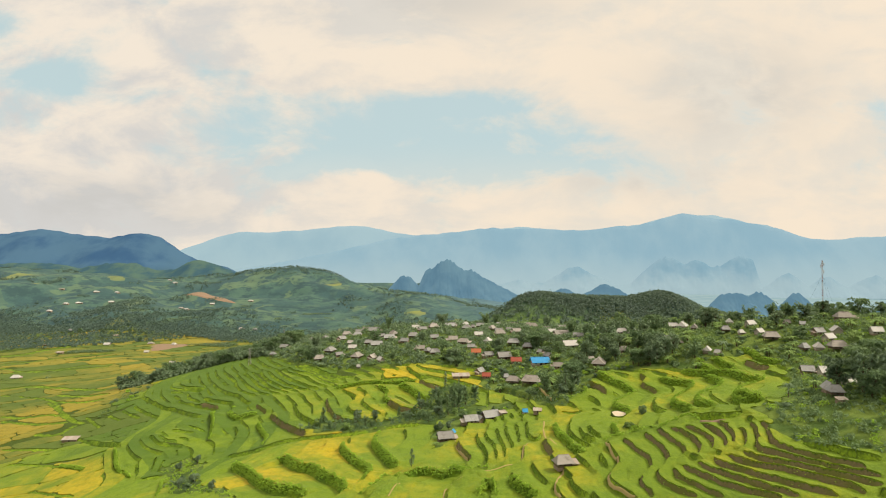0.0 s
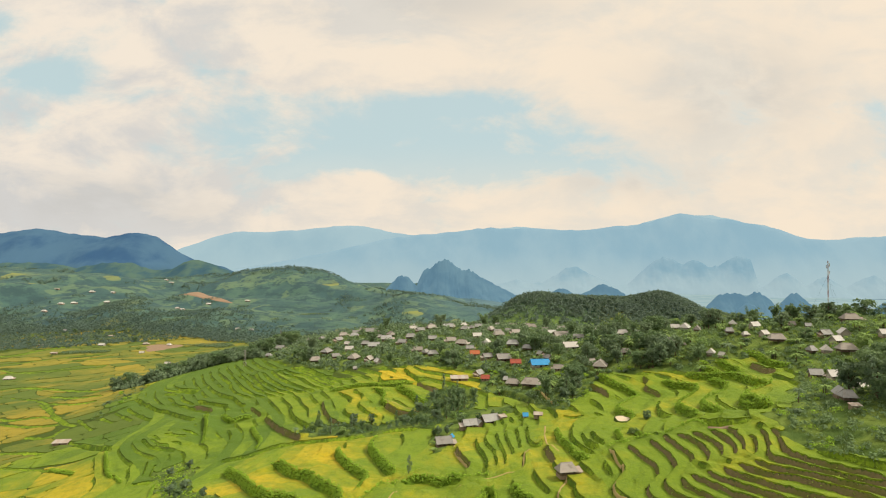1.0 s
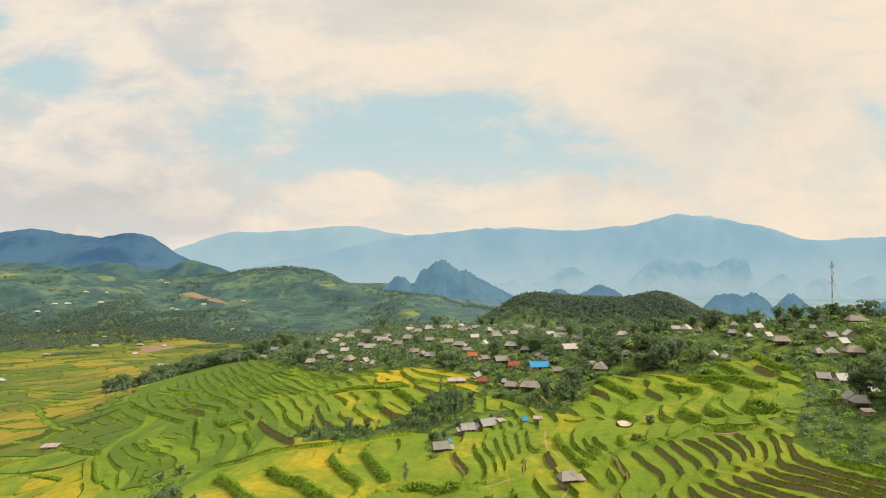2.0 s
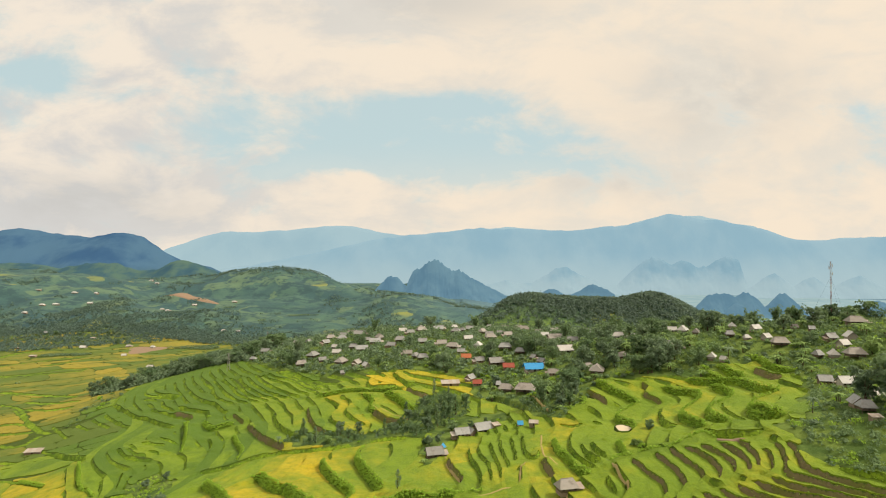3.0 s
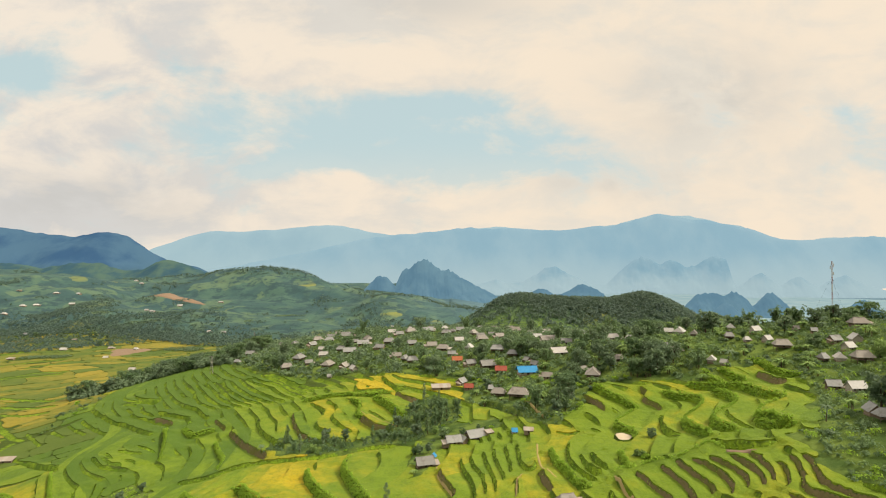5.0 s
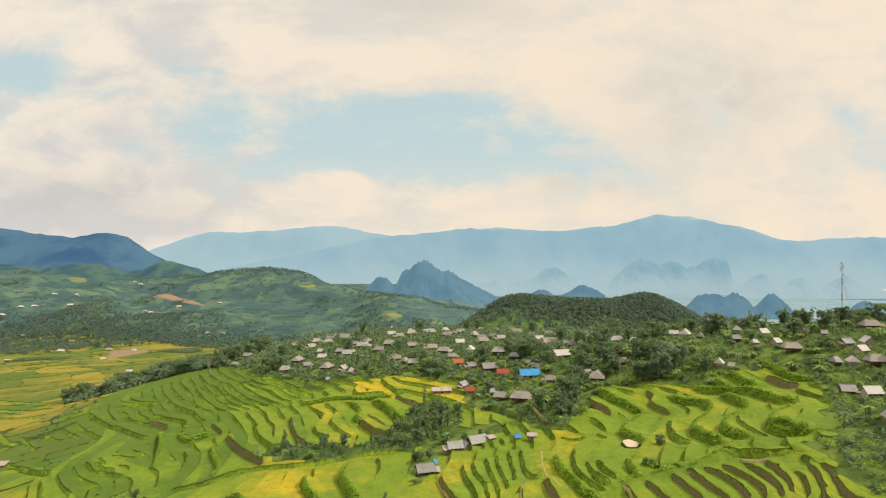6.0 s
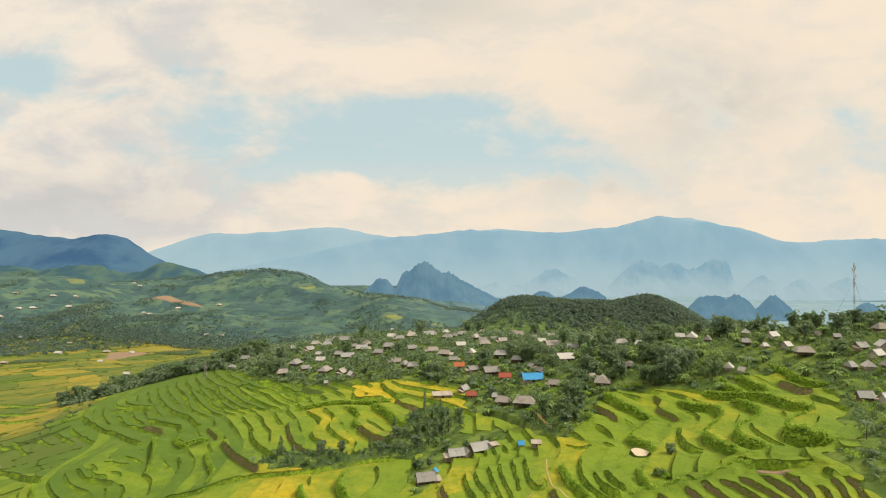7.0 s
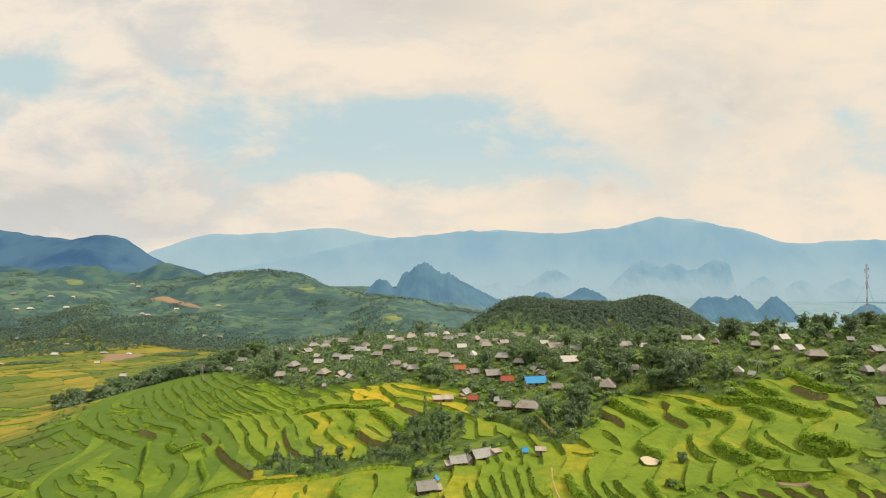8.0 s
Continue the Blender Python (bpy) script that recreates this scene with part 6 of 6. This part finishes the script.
def radio_mast(x, y, top):
    root = tagged(new("radio_mast"), "slender red and white lattice radio mast on a ridge", "mast")
    z0 = ground_at(x, y) - 0.3
    root.location = (x, y, z0)
    height = top - z0
    sections = 8
    half = 0.36
    legs = [(half * math.cos(a), half * math.sin(a)) for a in (0.3, 0.3 + 2.094, 0.3 + 4.189)]
    for s in range(sections):
        a, b = height * s / sections, height * (s + 1) / sections
        pieces = [strut((lx, ly, a), (lx, ly, b), 0.08) for lx, ly in legs]
        bays = 4
        for q in range(bays):
            u, w = a + (b - a) * q / bays, a + (b - a) * (q + 1) / bays
            for i in range(3):
                p, n = legs[i], legs[(i + 1) % 3]
                pieces += [strut((*p, u), (*n, w), 0.045, 3), strut((*p, w), (*n, w), 0.045, 3)]
        part("mast_section", mesh_from("mast_section", *joined(pieces), STEEL_RED if s % 2 else STEEL_WHITE, False), root, "red painted lattice" if s % 2 else "white painted lattice")
    for i, z in enumerate((0.93, 0.90, 0.955, 0.80)):
        a = i * 2.1
        part("antenna_panel", mesh_from("antenna_panel", *box(0.9 * math.cos(a) - 0.18, 0.9 * math.cos(a) + 0.18, 0.9 * math.sin(a) - 0.1, 0.9 * math.sin(a) + 0.1, height * z - 1.0, height * z + 1.0), STEEL_WHITE, False), root)
    for i in range(3):
        a = 0.3 + 2.094 * i
        gx, gy = 12 * math.cos(a), 12 * math.sin(a)
        gz = ground_at(x + gx, y + gy) - z0
        part("guy_wire", mesh_from("guy_wire", *strut((0, 0, height * 0.75), (gx, gy, gz), 0.025, 3), WIRE, False), root)


def pylon(x, y, height):
    root = tagged(new("power_pylon"), "grey steel lattice power pylon above the terraces", "pylon")
    root.location = (x, y, ground_at(x, y) - 0.2)
    feet = [(-1.3, -1.3), (1.3, -1.3), (1.3, 1.3), (-1.3, 1.3)]
    for fx, fy in feet:
        part("leg", mesh_from("leg", *strut((fx, fy, 0), (fx * 0.2, fy * 0.2, height), 0.12), CONCRETE, False), root)
    for i in range(4):
        (ax, ay), (bx, by) = feet[i], feet[(i + 1) % 4]
        pieces = []
        for q in range(6):
            u, w = q / 6, (q + 1) / 6
            ku, kw = 1 - 0.8 * u, 1 - 0.8 * w
            pieces.append(strut((ax * ku, ay * ku, height * u), (bx * kw, by * kw, height * w), 0.06, 3))
        part("bracing", mesh_from("bracing", *joined(pieces), CONCRETE, False), root)
    for z, w in ((0.97, 2.2), (0.84, 2.8), (0.72, 2.4)):
        part("cross_arm", mesh_from("cross_arm", *box(-w, w, -0.12, 0.12, height * z - 0.12, height * z + 0.12), CONCRETE, False), root)


def ribbon(points, width, lift=0.5, step=1.2):
    line = flowing(points, step)
    d = np.gradient(line, axis=0)
    n = np.stack([-d[:, 1], d[:, 0]], 1) / np.maximum(np.hypot(*d.T), 1e-6)[:, None]
    rng = np.random.RandomState(len(points))
    v, f = [], []
    for p, q in zip(line, n):
        w = width * rng.uniform(0.8, 1.2) / 2
        for s in (-1, 1):
            x, y = p + q * s * w
            v.append((x, y, ground_at(*p) + lift))
        for s in (-1, 1):
            x, y = p + q * s * (w + 0.25)
            v.append((x, y, ground_at(*p) - 0.6))
    for i in range(len(line) - 1):
        a, b = 4 * i, 4 * i + 4
        f += [(a, a + 1, b + 1, b), (a + 2, a, b, b + 2), (a + 1, a + 3, b + 3, b + 1)]
    return v, f


def footpath(points, width, label="narrow trodden earth footpath along a terrace"):
    tagged(new("footpath", mesh_from("footpath", *ribbon(points, width), EARTH)), label, "path", kind="structure")


radio_mast(234.4, 350.5, 149.3)
pylon(-196, 577, 17.0)
pylon(-330, 1180, 20.0)
footpath([(62.8, 219.6), (62.1, 208.6), (62.1, 201.9), (58.8, 196.5), (55.8, 192.1), (55.2, 186.8), (57.0, 180.7), (59.4, 175.3)], 0.66)
footpath([(38.7, 187.6), (38.2, 193.5), (39.5, 198.8), (41.8, 203.6), (45.1, 208.2)], 0.60)
footpath([(0.1, 205.7), (0.6, 212.1), (3.3, 215.9), (9.9, 218.4), (18.1, 221.5), (24.5, 223.6), (30.7, 225.6), (33.8, 238.8), (37.1, 245.0)], 0.54)
footpath([(-20.5, 212.8), (-19.0, 220.5), (-17.1, 226.1)], 0.54)
footpath([(6.1, 285.3), (6.4, 271.7), (8.6, 256.6), (11.0, 242.8)], 0.54)
footpath([(87.6, 219.4), (92.5, 221.7), (96.0, 224.8)], 0.60)
footpath([(-37.7, 390.6), (-27.6, 375.0), (-13.7, 352.3)], 0.48)
footpath([(50.0, 282.3), (45.8, 260.0), (44.6, 240.1), (46.1, 231.9)], 0.72)
footpath([(57.9, 358.2), (58.9, 334.1), (61.2, 318.2)], 0.60)


def pond(x, y, rx, ry, turn):
    z = max(ground_at(x + dx, y + dy) for dx in (-2, 0, 2) for dy in (-3, 0, 3)) + 0.5
    ring = []
    for i in range(40):
        a = 2 * math.pi * i / 40
        w = 1 + 0.08 * math.sin(3 * a + 1) + 0.05 * math.sin(5 * a)
        px, py = rx * w * math.cos(a), ry * w * math.sin(a)
        ring.append((x + px * math.cos(turn) - py * math.sin(turn), y + px * math.sin(turn) + py * math.cos(turn)))
    tagged(new("pond_water", mesh_from("pond_water", [(a, b, z) for a, b in ring], [tuple(range(40))], WATER)), "small pond of pale cream water", "pond", kind="structure")
    v, f = [], []
    for a, b in ring:
        ox, oy = a - x, b - y
        v += [(a - ox * 0.02, b - oy * 0.02, z - 0.15), (x + ox * 1.05, y + oy * 1.05, z + 0.12), (x + ox * 1.13, y + oy * 1.13, z + 0.08), (x + ox * 1.25, y + oy * 1.25, z - 2.2)]
    for i in range(40):
        p, q = 4 * i, 4 * ((i + 1) % 40)
        f += [(p + k, p + k + 1, q + k + 1, q + k) for k in range(3)]
    tagged(new("pond_rim", mesh_from("pond_rim", v, f, MAT_GROUND)), "low grassy rim round a small pond", "pond bank", kind="structure")


pond(80.3, 260.5, 3.0, 4.6, -0.25)


def earth_patch(x, y, rx, ry, turn, lift=0.55, seed=1):
    """A scraped patch of bare red earth, draped on the ground."""
    v, f = [], []
    rings_, spokes = 7, 36
    rng = np.random.RandomState(seed)
    wob = 1 + 0.22 * np.sin(np.arange(spokes) * 2 * np.pi / spokes * 3 + 1) + rng.uniform(-0.08, 0.08, spokes)
    for i in range(rings_):
        for j in range(spokes):
            a, q = 2 * math.pi * j / spokes, (i + 0.02) / (rings_ - 1) * wob[j]
            px, py = rx * q * math.cos(a), ry * q * math.sin(a)
            ex, ey = x + px * math.cos(turn) - py * math.sin(turn), y + px * math.sin(turn) + py * math.cos(turn)
            v.append((ex, ey, ground_at(ex, ey) + (lift if i < rings_ - 1 else -0.4)))
    for i in range(rings_ - 1):
        for j in range(spokes):
            k = (j + 1) % spokes
            f.append((i * spokes + j, (i + 1) * spokes + j, (i + 1) * spokes + k, i * spokes + k))
    tagged(new("bare_earth", mesh_from("bare_earth", v, f, RED_EARTH)), "patch of scraped bare red earth", "earth", kind="structure")


earth_patch(*BARE_EARTH, 34, 42, 0.3)
earth_patch(-775, 1835, 105, 30, -0.35, 2.5, 3)
earth_patch(98, 209, 5.0, 2.2, -0.9, 0.6, 2)
